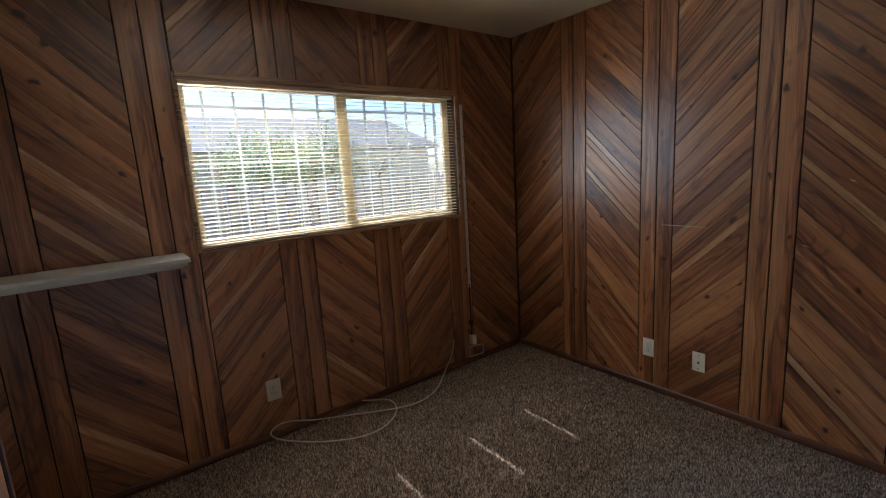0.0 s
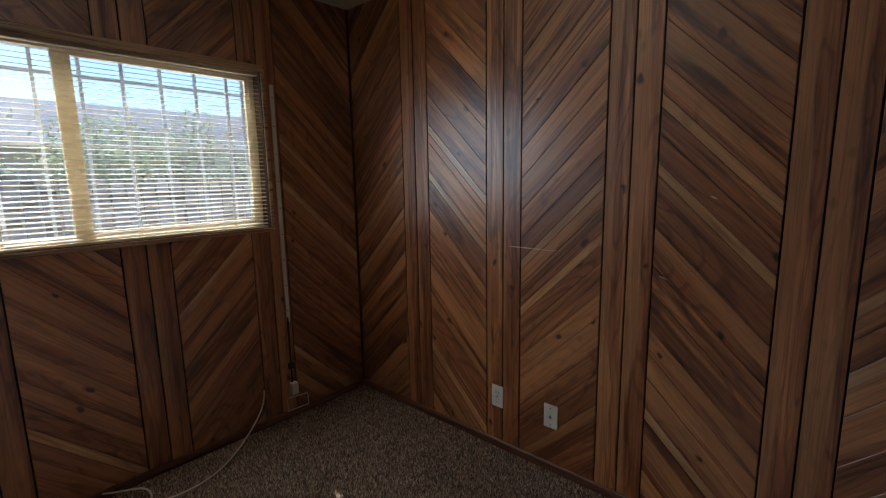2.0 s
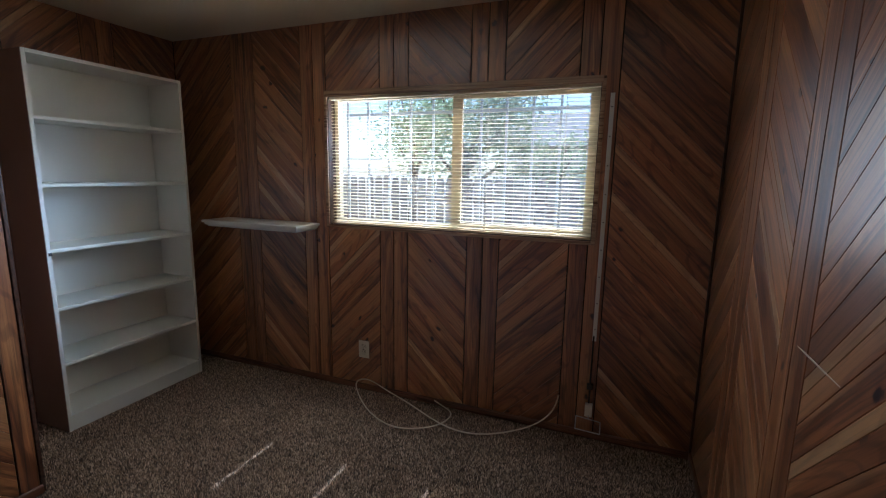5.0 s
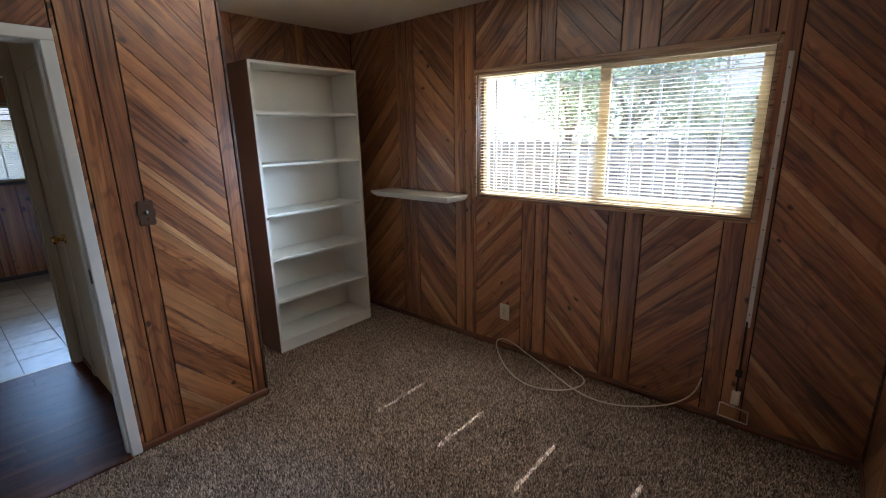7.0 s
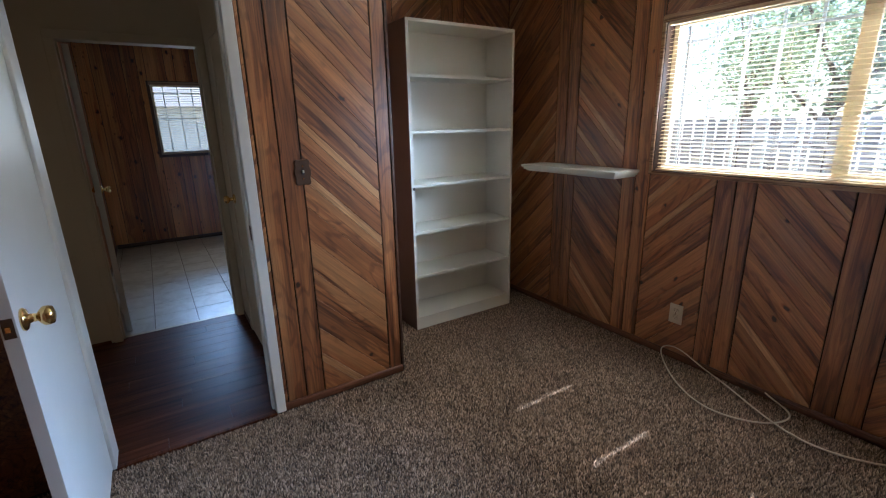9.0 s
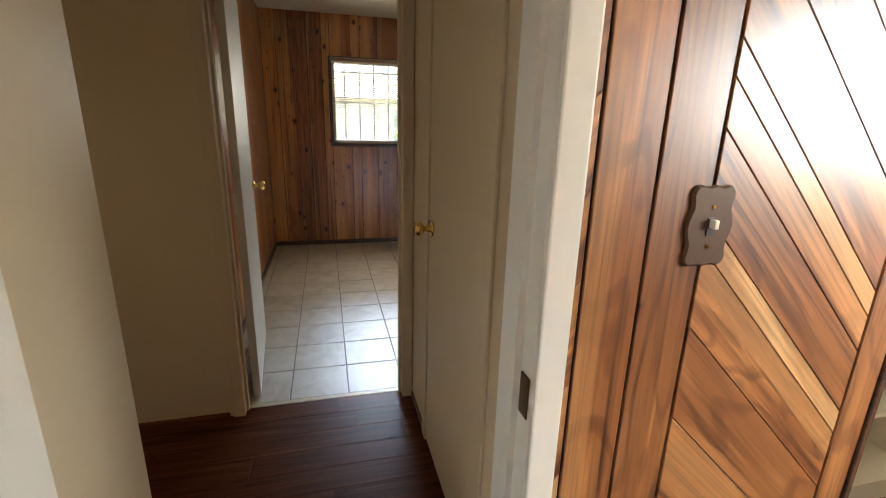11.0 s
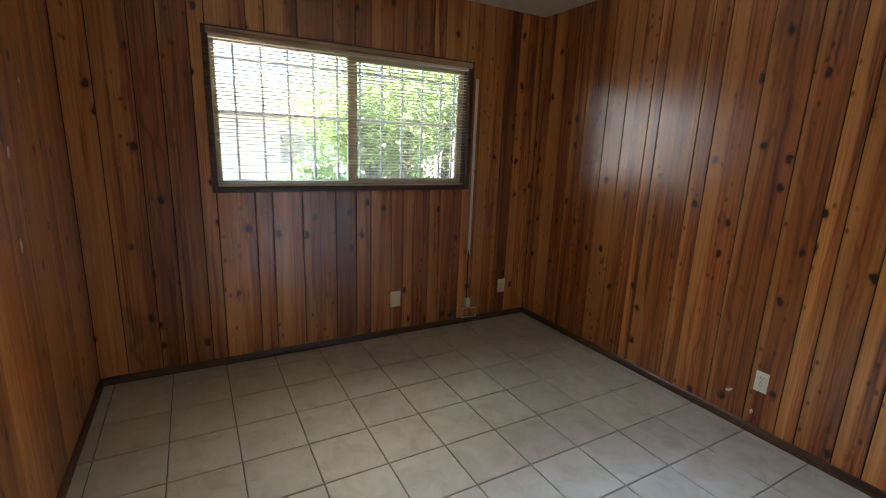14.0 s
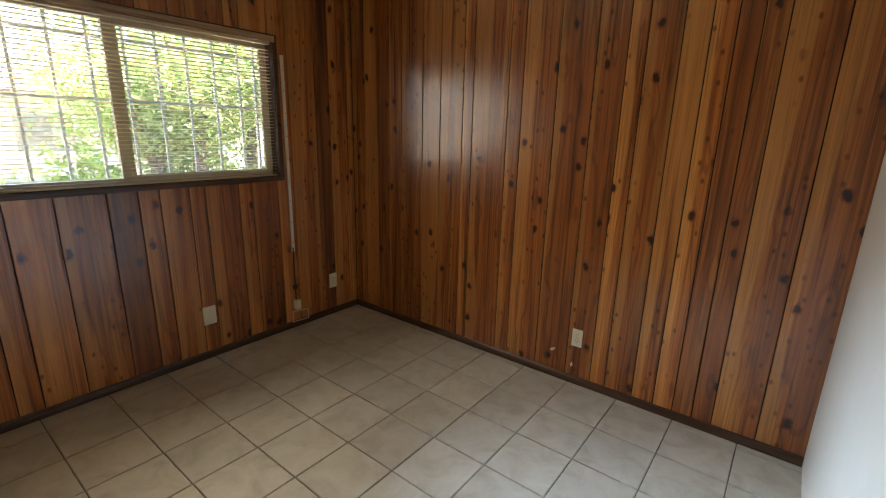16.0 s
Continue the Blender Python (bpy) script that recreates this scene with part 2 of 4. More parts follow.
through_slat = slat_tree.nodes.new("ShaderNodeBsdfTranslucent")
through_slat.inputs["Color"].default_value = (0.78, 0.60, 0.32, 1)
slat_mix = slat_tree.nodes.new("ShaderNodeMixShader")
slat_mix.inputs["Fac"].default_value = 0.12
link(slat_tree, slat_tree.nodes["Principled BSDF"].outputs[0], slat_mix.inputs[1])
link(slat_tree, through_slat.outputs[0], slat_mix.inputs[2])
link(slat_tree, slat_mix.outputs[0], slat_tree.nodes["Material Output"].inputs["Surface"])
ALU = paint("almond_aluminium", (0.62, 0.53, 0.38), 0.4, 0.15, 0.02)
BRASS = paint("polished_brass", (0.83, 0.60, 0.24), 0.16, 0.1, 0, 12, 1.0)
BRONZE = paint("aged_bronze", (0.12, 0.07, 0.042), 0.42, 0.5, 0.1, 30, 0.3)
CABLE = paint("cream_cable", (0.80, 0.72, 0.57), 0.5, 0.15, 0)
BARW = paint("white_iron", (0.62, 0.63, 0.63), 0.5, 0.2, 0.05)
BARG = paint("white_painted_iron", (0.74, 0.75, 0.75), 0.5, 0.2, 0.05)
BLACKM = paint("black_iron", (0.03, 0.028, 0.026), 0.5, 0.2, 0.1)
SCAR = paint("bare_plaster", (0.72, 0.66, 0.55), 0.9, 0.2, 0.3)


def ceiling_material():
    m, t, p = nodes_of("popcorn_ceiling")
    vec = coords(t)
    a = noise_of(t, vec, 130, 3, 0.6)
    b = noise_of(t, vec, 2.2, 4)
    link(t, mix(t, value(t, b, 0, 0.4), (0.76, 0.69, 0.54), (0.60, 0.52, 0.38)), p.inputs["Base Color"])
    p.inputs["Roughness"].default_value = 0.95
    bump(t, p, a, 0.9, 0.006)
    return m


def tile_material():
    m, t, p = nodes_of("glazed_tile")
    vec = coords(t, "Object", (1, 1, 1), 23.0)
    a = noise_of(t, vec, 7, 5, 0.6, 0.7)
    b = noise_of(t, vec, 55, 4, 0.6)
    c = ramp(t, a, [(0.3, (0.42, 0.385, 0.32)), (0.5, (0.52, 0.495, 0.43)), (0.72, (0.59, 0.57, 0.51))])
    info = t.nodes.new("ShaderNodeObjectInfo")
    c = mix(t, 1.0, c, ramp(t, info.outputs["Random"], [(0, (0.92, 0.92, 0.92)), (1, (1.03, 1.02, 1.0))]), "MULTIPLY")
    c = mix(t, value(t, b, -0.15, 0.3), c, (0.45, 0.40, 0.33))
    link(t, c, p.inputs["Base Color"])
    link(t, value(t, b, 0.34, 0.5), p.inputs["Roughness"])
    bump(t, p, a, 0.25, 0.003)
    return m


def carpet_material():
    m, t, p = nodes_of("carpet_pile")
    geo = t.nodes.new("ShaderNodeNewGeometry")
    c = ramp(t, geo.outputs["Random Per Island"], [(0.0, (0.045, 0.028, 0.017)), (0.3, (0.175, 0.116, 0.072)), (0.7, (0.36, 0.248, 0.160)), (1.0, (0.66, 0.49, 0.345))])
    vec = coords(t)
    a = noise_of(t, vec, 2.2, 4, 0.6)
    c = mix(t, 1.0, c, ramp(t, a, [(0.3, (0.82, 0.8, 0.78)), (0.7, (1.1, 1.1, 1.1))]), "MULTIPLY")
    link(t, c, p.inputs["Base Color"])
    p.inputs["Roughness"].default_value = 0.95
    p.inputs["Sheen Weight"].default_value = 0.15
    return m


def glass_material():
    m, t, p = nodes_of("window_glass")
    p.inputs["Transmission Weight"].default_value = 1.0
    p.inputs["Roughness"].default_value = 0.0
    p.inputs["IOR"].default_value = 1.45
    p.inputs["Base Color"].default_value = (0.97, 0.99, 0.98, 1)
    return m


def screen_material():
    m, t, p = nodes_of("insect_screen_mesh")
    clear = t.nodes.new("ShaderNodeBsdfTransparent")
    thru = t.nodes.new("ShaderNodeBsdfTranslucent")
    thru.inputs["Color"].default_value = (0.13, 0.14, 0.155, 1)
    both = t.nodes.new("ShaderNodeMixShader")
    both.inputs["Fac"].default_value = 0.14
    link(t, clear.outputs[0], both.inputs[1])
    link(t, thru.outputs[0], both.inputs[2])
    link(t, both.outputs[0], t.nodes["Material Output"].inputs["Surface"])
    return m


def ground_material(name, a, b, scale):
    m, t, p = nodes_of(name)
    vec = coords(t)
    n = noise_of(t, vec, scale, 6, 0.65)
    link(t, ramp(t, n, [(0.35, a), (0.65, b)]), p.inputs["Base Color"])
    p.inputs["Roughness"].default_value = 0.9
    bump(t, p, n, 0.3, 0.02)
    return m


def leaf_material(name, a, b):
    m, t, p = nodes_of(name)
    geo = t.nodes.new("ShaderNodeNewGeometry")
    link(t, ramp(t, geo.outputs["Random Per Island"], [(0, a), (1, b)]), p.inputs["Base Color"])
    p.inputs["Roughness"].default_value = 0.55
    p.inputs["Subsurface Weight"].default_value = 0.0
    thin = t.nodes.new("ShaderNodeBsdfTranslucent")          # light shines through a leaf
    link(t, ramp(t, geo.outputs["Random Per Island"], [(0, a), (1, b)]), thin.inputs["Color"])
    both = t.nodes.new("ShaderNodeMixShader")
    both.inputs["Fac"].default_value = 0.45
    link(t, p.outputs[0], both.inputs[1])
    link(t, thin.outputs[0], both.inputs[2])
    link(t, both.outputs[0], t.nodes["Material Output"].inputs["Surface"])
    return m


CEIL, TILE, CARPET, GLASS, SCREEN = ceiling_material(), tile_material(), carpet_material(), glass_material(), screen_material()
GROUND = ground_material("dry_ground", (0.22, 0.19, 0.14), (0.34, 0.31, 0.25), 3)
PAVE = ground_material("concrete", (0.36, 0.35, 0.33), (0.48, 0.47, 0.44), 5)
ROAD = ground_material("asphalt", (0.045, 0.045, 0.047), (0.07, 0.07, 0.07), 9)
GROUT = ground_material("grey_grout", (0.13, 0.115, 0.095), (0.21, 0.19, 0.16), 30)
PADDING = ground_material("carpet_backing", (0.06, 0.045, 0.035), (0.1, 0.08, 0.065), 60)
LEAF = leaf_material("leaf_sage", (0.18, 0.23, 0.12), (0.40, 0.45, 0.27))
LIME = leaf_material("leaf_lime", (0.32, 0.44, 0.13), (0.56, 0.66, 0.30))
FENCEW = wood("weathered_fence", (0.44, 0.41, 0.37), (0.58, 0.54, 0.49), (0.68, 0.64, 0.58), vary=0.2, rough=(0.8, 0.9))
BARK = wood("bark", (0.16, 0.13, 0.10), (0.26, 0.21, 0.17), (0.34, 0.29, 0.24), rough=(0.85, 0.95))
STUCCO = paint("pale_stucco", (0.66, 0.62, 0.54), 0.9, 0.2, 0.5, 1.0)
ROOFM = paint("grey_shingle", (0.16, 0.15, 0.15), 0.9, 0.3, 0.5, 4.0)
CARW = paint("white_car_paint", (0.78, 0.78, 0.78), 0.2, 0.05, 0)
TYRE = paint("tyre_rubber", (0.025, 0.025, 0.026), 0.8, 0.2, 0.1)


# ---- building blocks ----
def mesh_of(name, bm, mat):
    me = bpy.data.meshes.new(name)
    bm.normal_update()
    bm.to_mesh(me)
    bm.free()
    me.materials.append(mat)
    return me


def part(name, bm, mat, parent=None, label="", m=None, smooth=False):
    """Links a bmesh as one mesh object under a thing or a part."""
    me = mesh_of(name, bm, mat)
    if smooth:
        for f in me.polygons:
            f.use_smooth = True
    ob = new(name, me)
    if m is not None:
        ob.matrix_basis = m
    if parent is not None:
        ob.parent = parent
    if label:
        ob["label"] = label
    return ob


def box(x0, x1, y0, y1, z0, z1, bevel=0.0, bm=None):
    bm = bm or bmesh.new()
    r = bmesh.ops.create_cube(bm, size=1.0)
    for v in r["verts"]:
        v.co = Vector((x0 + (v.co.x + 0.5) * (x1 - x0), y0 + (v.co.y + 0.5) * (y1 - y0), z0 + (v.co.z + 0.5) * (z1 - z0)))
    if bevel:
        edges = list({e for v in r["verts"] for e in v.link_edges})
        bmesh.ops.bevel(bm, geom=edges, offset=bevel, segments=2, affect="EDGES", profile=0.6)
    return bm


def rod(a, b, r, bm=None, sides=10, r2=None):
    bm = bm or bmesh.new()
    a, b = Vector(a), Vector(b)
    q = (b - a).to_track_quat("Z", "Y").to_matrix().to_4x4()
    bmesh.ops.create_cone(bm, cap_ends=True, segments=sides, radius1=r, radius2=r if r2 is None else r2, depth=(b - a).length,
                          matrix=Matrix.Translation((a + b) / 2) @ q)
    return bm


def lathe(profile, bm=None, sides=24, m=None):
    """Turned shape from (radius, height) steps, about z."""
    bm = bm or bmesh.new()
    m = m or Matrix()
    rings = []
    for r, h in profile:
        rings.append([bm.verts.new(m @ Vector((r * math.cos(2 * math.pi * i / sides), r * math.sin(2 * math.pi * i / sides), h))) for i in range(sides)])
    for a, b in zip(rings, rings[1:]):
        for i in range(sides):
            bm.faces.new((a[i], a[(i + 1) % sides], b[(i + 1) % sides], b[i]))
    bm.faces.new(rings[0][::-1])
    bm.faces.new(rings[-1])
    return bm


def slab(poly, depth, chamfer=0.0):
    """A flat piece: outline in x, y; front at z = depth, back at 0, with a chamfered front edge."""
    bm = bmesh.new()
    n = len(poly)
    back = [bm.verts.new((x, y, 0)) for x, y in poly]
    if chamfer:
        low = [bm.verts.new((x, y, depth - chamfer)) for x, y in poly]
        inner = inset(poly, chamfer)
        front = [bm.verts.new((x, y, depth)) for x, y in inner]
        rings = (back, low, front)
    else:
        front = [bm.verts.new((x, y, depth)) for x, y in poly]
        rings = (back, front)
    for a, b in zip(rings, rings[1:]):
        for i in range(n):
            bm.faces.new((a[i], a[(i + 1) % n], b[(i + 1) % n], b[i]))
    bm.faces.new(front)
    return bm


def inset(poly, d):
    out, n = [], len(poly)
    for i in range(n):
        p, a, b = (Vector(poly[k % n]) for k in (i, i - 1, i + 1))
        u, w = (p - a).normalized(), (b - p).normalized()
        n1, n2 = Vector((-u.y, u.x)), Vector((-w.y, w.x))
        s = n1 + n2
        k = s.dot(n1)
        out.append(tuple(p + s * (d / k if abs(k) > 0.2 else d)))
    return out


def clip(poly, axis, limit, keep_above):
    out = []
    for i, p in enumerate(poly):
        q = poly[(i + 1) % len(poly)]
        ip, iq = (p[axis] >= limit) == keep_above, (q[axis] >= limit) == keep_above
        if ip:
            out.append(p)
        if ip != iq:
            k = (limit - p[axis]) / (q[axis] - p[axis])
            out.append((p[0] + k * (q[0] - p[0]), p[1] + k * (q[1] - p[1])))
    return out


def tidy(poly):
    out = [p for i, p in enumerate(poly) if (Vector(p) - Vector(poly[i - 1])).length > 0.004]
    area = sum(a[0] * b[1] - b[0] * a[1] for a, b in zip(out, out[1:] + out[:1])) / 2 if len(out) > 2 else 0
    return (out if area > 0 else out[::-1]) if abs(area) > 0.0004 else []


def setting(name, label, category, bm=None, mat=None):
    ob = part(name, bm, mat) if bm else new(name)
    return tagged(ob, label, category, kind="structure")


def face_on(origin, along, out):
    """A wall's own axes: x along it, y up, z out of it into the room."""
    a, o = Vector(along), Vector(out)
    u = Vector((0, 0, 1))
    m = Matrix((a, u, o)).transposed().to_4x4()
    m.translation = origin
    return m


# ---- structure: walls, floors, ceilings ----
H1, H2 = 2.44, 2.45
WIN1 = (-2.296, -0.588, 1.149, 2.002)      # x0, x1, z0, z1 in the chevron room's window wall
WIN2 = (-2.440, -0.704, 1.138, 2.018)       # y0, y1, z0, z1 in the pine room's window wall
D1 = (-2.937, -2.238, 2.008)               # y0, y1, head of the carpet room's doorway
D2 = (-2.955, -2.190, 2.005)               # the pine room's doorway
NY, EX, NIBX, ALCX, NIBY = 0.0, 0.0, -2.875, -3.655, -1.485
W2X, N2Y, S2Y, E2X = -7.577, -0.039, -3.120, -4.495
HALLX, HALLN = -4.39, -2.135
PT = 0.006                                  # panel thickness


def wall_with_hole(name, label, axis, at, depth, a0, a1, z1, hole, mat):
    """A wall across axis ('x' or 'y') from at to at + depth, running a0..a1, with one opening (a, b, z0, z1)."""
    bm = bmesh.new()
    ha, hb, hz0, hz1 = hole
    lo, hi = min(at, at + depth), max(at, at + depth)
    for p, q, za, zb in ((a0, ha, 0, z1), (hb, a1, 0, z1), (ha, hb, 0, hz0), (ha, hb, hz1, z1)):
        if q - p > 0.001 and zb - za > 0.001:
            if axis == "y":
                box(p, q, lo, hi, za, zb, 0, bm)
            else:
                box(lo, hi, p, q, za, zb, 0, bm)
    bmesh.ops.remove_doubles(bm, verts=bm.verts, dist=0.0002)
    return setting(name, label, "wall", bm, mat)


wall_north = wall_with_hole("wall_north_1", "window wall clad in brown chevron wood panelling", "y", NY + PT, 0.13, -3.80, 0.14, H1, WIN1, GROOVE)
wall_east = setting("wall_east_1", "wall clad in glossy chevron wood panelling", "wall", box(EX + PT, EX + 0.14, -3.5, NY + PT, 0, H1), GROOVE)
wall_south = setting("wall_south_1", "plain wood panelled back wall of carpeted room", "wall", box(NIBX - 0.12, EX + PT, -3.5, -3.36, 0, H1), WOOD)
wall_nib = setting("wall_west_1", "short panelled wall beside the doorway", "wall", box(NIBX - 0.12, NIBX - PT, NIBY - 0.0, D1[1] - 0.001, 0, H1), GROOVE)
for v in wall_nib.data.vertices:
    v.co.y = NIBY - PT if v.co.y > -1.8 else D1[1] + 0.02
wall_over = setting("wall_over_door_1", "panelled strip above the doorway", "wall", box(NIBX - 0.12, NIBX - PT, D1[0] - 0.02, D1[1] + 0.02, D1[2] + 0.02, H1), GROOVE)
wall_sw = setting("wall_west_2", "panelled wall behind the open door", "wall", box(NIBX - 0.12, NIBX, -3.36, D1[0] - 0.02, 0, H1), WOOD)
setting("wall_hall_east", "cream painted hall side of the doorway wall", "wall", box(NIBX - 0.124, NIBX - 0.1205, D1[1] + 0.02, HALLN, 0, H1), CREAM)
setting("wall_hall_east_2", "cream painted strip over the doorway", "wall", box(NIBX - 0.124, NIBX - 0.1205, D1[0] - 0.02, D1[1] + 0.02, D1[2] + 0.02, H1), CREAM)
setting("wall_hall_east_3", "cream painted return beside the doorway", "wall", box(NIBX - 0.124, NIBX - 0.1205, -3.03, D1[0] - 0.02, 0, H1), CREAM)
wall_alcove = setting("wall_alcove", "panelled recess wall behind the bookcase", "wall", box(ALCX - 0.13, ALCX - PT, NIBY - PT, NY + PT, 0, H1), GROOVE)
wall_alcove_side = setting("wall_alcove_side", "wood panelled side of the bookcase recess", "wall", box(ALCX - 0.13, NIBX - 0.12, NIBY - 0.10, NIBY, 0, H1), WOOD)

hall_north = setting("wall_hall_north", "cream painted hall end wall", "wall", box(HALLX, NIBX - 0.12, HALLN, HALLN + 0.10, 0, H1), CREAM)
hall_south = setting("wall_hall_south", "white painted hall wall beside the doorway", "wall", box(-3.50, NIBX - 0.12, -4.6, -3.03, 0, H1), CREAM)
hall_end = setting("wall_hall_end", "cream painted far end of the hall", "wall", box(HALLX, -3.5, -4.6, -4.5, 0, H1), CREAM)
wall_mid = wall_with_hole("wall_hall_west", "cream painted hall wall with a doorway", "x", HALLX, E2X - HALLX, -4.6, 0.10, H2, (D2[0] - 0.02, D2[1] + 0.02, 0, D2[2] + 0.02), CREAM)
wall_w2 = wall_with_hole("wall_west_pine", "window wall clad in knotty pine boards", "x", W2X - PT, -0.13, S2Y - 0.12, 0.10, H2, WIN2, GROOVE)
wall_n2 = setting("wall_north_pine", "wall of varnished knotty pine boards", "wall", box(W2X - PT, E2X, N2Y + PT, N2Y + 0.13, 0, H2), GROOVE)
wall_s2 = setting("wall_south_pine", "knotty pine board wall with paint chips", "wall", box(W2X - PT, E2X, S2Y - 0.12, S2Y - PT, 0, H2), GROOVE)

setting("ceiling_1", "cream textured ceiling of the carpeted room", "ceiling", box(ALCX - 0.13, 0.14, -3.5, 0.14, H1, H1 + 0.12), CEIL)
setting("ceiling_hall", "cream hall ceiling", "ceiling", box(HALLX - 0.07, ALCX - 0.13, -4.6, 0.1, H1 + 0.012, H1 + 0.12), CEIL)
setting("ceiling_hall_2", "cream ceiling at the doorway", "ceiling", box(ALCX - 0.13, -2.9, -4.6, -3.5, H1, H1 + 0.12), CEIL)
setting("ceiling_2", "cream textured ceiling of the pine room", "ceiling", box(W2X - 0.14, HALLX - 0.07, -3.26, 0.1, H2, H2 + 0.12), CEIL)

floor_1 = setting("floor_carpet", "brown grey shag carpet with deep pile", "carpet", box(ALCX - 0.1, 0.1, -3.45, 0.1, -0.10, -0.012), PADDING)
floor_h = setting("floor_hall", "dark reddish wood laminate hall floor", "floor", box(HALLX - 0.06, NIBX + 0.004, -4.6, HALLN + 0.02, -0.10, -0.010), GROOVE)
floor_2 = setting("floor_tile", "grey beige ceramic tile floor with dark grout", "floor", box(W2X - 0.1, HALLX - 0.06, S2Y - 0.1, 0.1, -0.10, -0.006), GROUT)


def bead(name, label, pts, h, d, mat):
    """Skirting along straight runs: each run is (x0, y0, x1, y1, out x, out y)."""
    root = setting(name, label, "baseboard")
    for x0, y0, x1, y1, ox, oy in pts:
        L = math.hypot(x1 - x0, y1 - y0)
        bm = bmesh.new()
        prof = [(0, 0), (d, 0), (d, h * 0.55), (d * 0.8, h * 0.85), (d * 0.45, h), (0, h)]
        e0 = [bm.verts.new((0, a, b)) for a, b in prof]
        e1 = [bm.verts.new((L, a, b)) for a, b in prof]
        n = len(prof)
        for i in range(n):
            bm.faces.new((e0[i], e0[(i + 1) % n], e1[(i + 1) % n], e1[i]))
        bm.faces.new(e0[::-1]), bm.faces.new(e1)
        ax = Vector(((x1 - x0) / L, (y1 - y0) / L, 0))
        m = Matrix((ax, Vector((ox, oy, 0)), Vector((0, 0, 1)))).transposed().to_4x4()
        m.translation = (x0, y0, 0)
        part("moulding", bm, mat, root, m=m)
    return root


bead("baseboard_1", "thin dark wood baseboard moulding above carpet", [
    (ALCX, NY, EX - 0.012, NY, 0, -1), (EX, NY, EX, -3.36, -1, 0), (NIBX, NIBY, NIBX, D1[1] + 0.048, 1, 0),
    (ALCX, NIBY, NIBX, NIBY, 0, 1), (ALCX, NY - 0.012, ALCX, NIBY + 0.012, 1, 0)], 0.04, 0.012, MOULD)
bead("baseboard_2", "dark brown baseboard along the pine walls", [
    (W2X, N2Y - 0.014, W2X, S2Y + 0.014, 1, 0), (W2X, N2Y, E2X, N2Y, 0, -1), (W2X, S2Y, E2X, S2Y, 0, 1)], 0.048, 0.014, TRIM)
bead("baseboard_hall", "narrow reddish wood shoe moulding in the hall", [
    (-3.50, -3.03, NIBX - 0.12, -3.03, 0, 1), (-3.50, -4.5, -3.50, -3.03, -1, 0), (HALLX, -4.5, HALLX, D2[0] - 0.07, 1, 0)], 0.022, 0.012, LAMINATE)
bead("baseboard_hall_2", "dark base strip under the hall end wall", [(HALLX, HALLN, -4.09, HALLN, 0, -1)], 0.03, 0.008, TRIM)


# ---- doors ----
def casing(root, axis, at, out, a0, a1, top, w, d, mat):
    """Three flat boards round an opening, on the face at, standing out by d."""
    lo, hi = sorted((at, at + out * d))
    for p, q, za, zb in ((a0 - w, a0, 0, top), (a1, a1 + w, 0, top), (a0 - w, a1 + w, top, top + w)):
        part("casing", box(lo, hi, p, q, za, zb, 0.004) if axis == "x" else box(p, q, lo, hi, za, zb, 0.004), mat, root)


def jamb(root, x0, x1, y0, y1, top, mat):
    t = 0.019
    part("jamb", box(x0, x1, y0 - t, y0, 0, top), mat, root)
    part("jamb", box(x0, x1, y1, y1 + t, 0, top), mat, root)
    part("head_jamb", box(x0, x1, y0 - t, y1 + t, top, top + t), mat, root)


def knob(parent, m, mat):
    """Rose, neck and knob, standing out along z."""
    k = part("door_knob", lathe([(0.031, 0), (0.033, 0.004), (0.028, 0.010), (0.013, 0.014), (0.011, 0.032), (0.020, 0.038), (0.027, 0.046),
                                 (0.0275, 0.056), (0.024, 0.066), (0.012, 0.070)], m=m), mat, parent, "worn brass knob", smooth=True)
    return k


def door_leaf(name, label, hinge, ang, width, height, mat, flip, zk):
    """A flush leaf: local x from hinge to latch, thickness along -y or +y."""
    root = tagged(new(name), label, "door", kind="structure")
    root.matrix_basis = pose(hinge[0], hinge[1], 0.012, 0, 0, ang)
    th = 0.035
    y0, y1 = (0, th) if flip else (-th, 0)
    part("leaf", box(0, width, y0, y1, 0, height, 0.002), mat, root)
    for side in (0, 1):
        yy = y1 if side else y0
        m = Matrix.Translation((width - 0.06, yy, zk)) @ pose(0, 0, 0, -90 if side else 90)
        knob(root, m, BRASS)
    part("latch_plate", box(width - 0.0005, width + 0.002, y0 + 0.005, y1 - 0.005, zk - 0.028, zk + 0.028, 0.001), BRONZE, root)
    part("latch_bolt", box(width + 0.001, width + 0.011, y0 + 0.012, y1 - 0.012, zk - 0.008, zk + 0.008, 0.002), BRASS, root)
    for zh in (0.2, 1.0, 1.78):
        part("hinge", rod((-0.006, y0 if flip else y1, zh - 0.045), (-0.006, y0 if flip else y1, zh + 0.045), 0.006), mat, root)
    return root


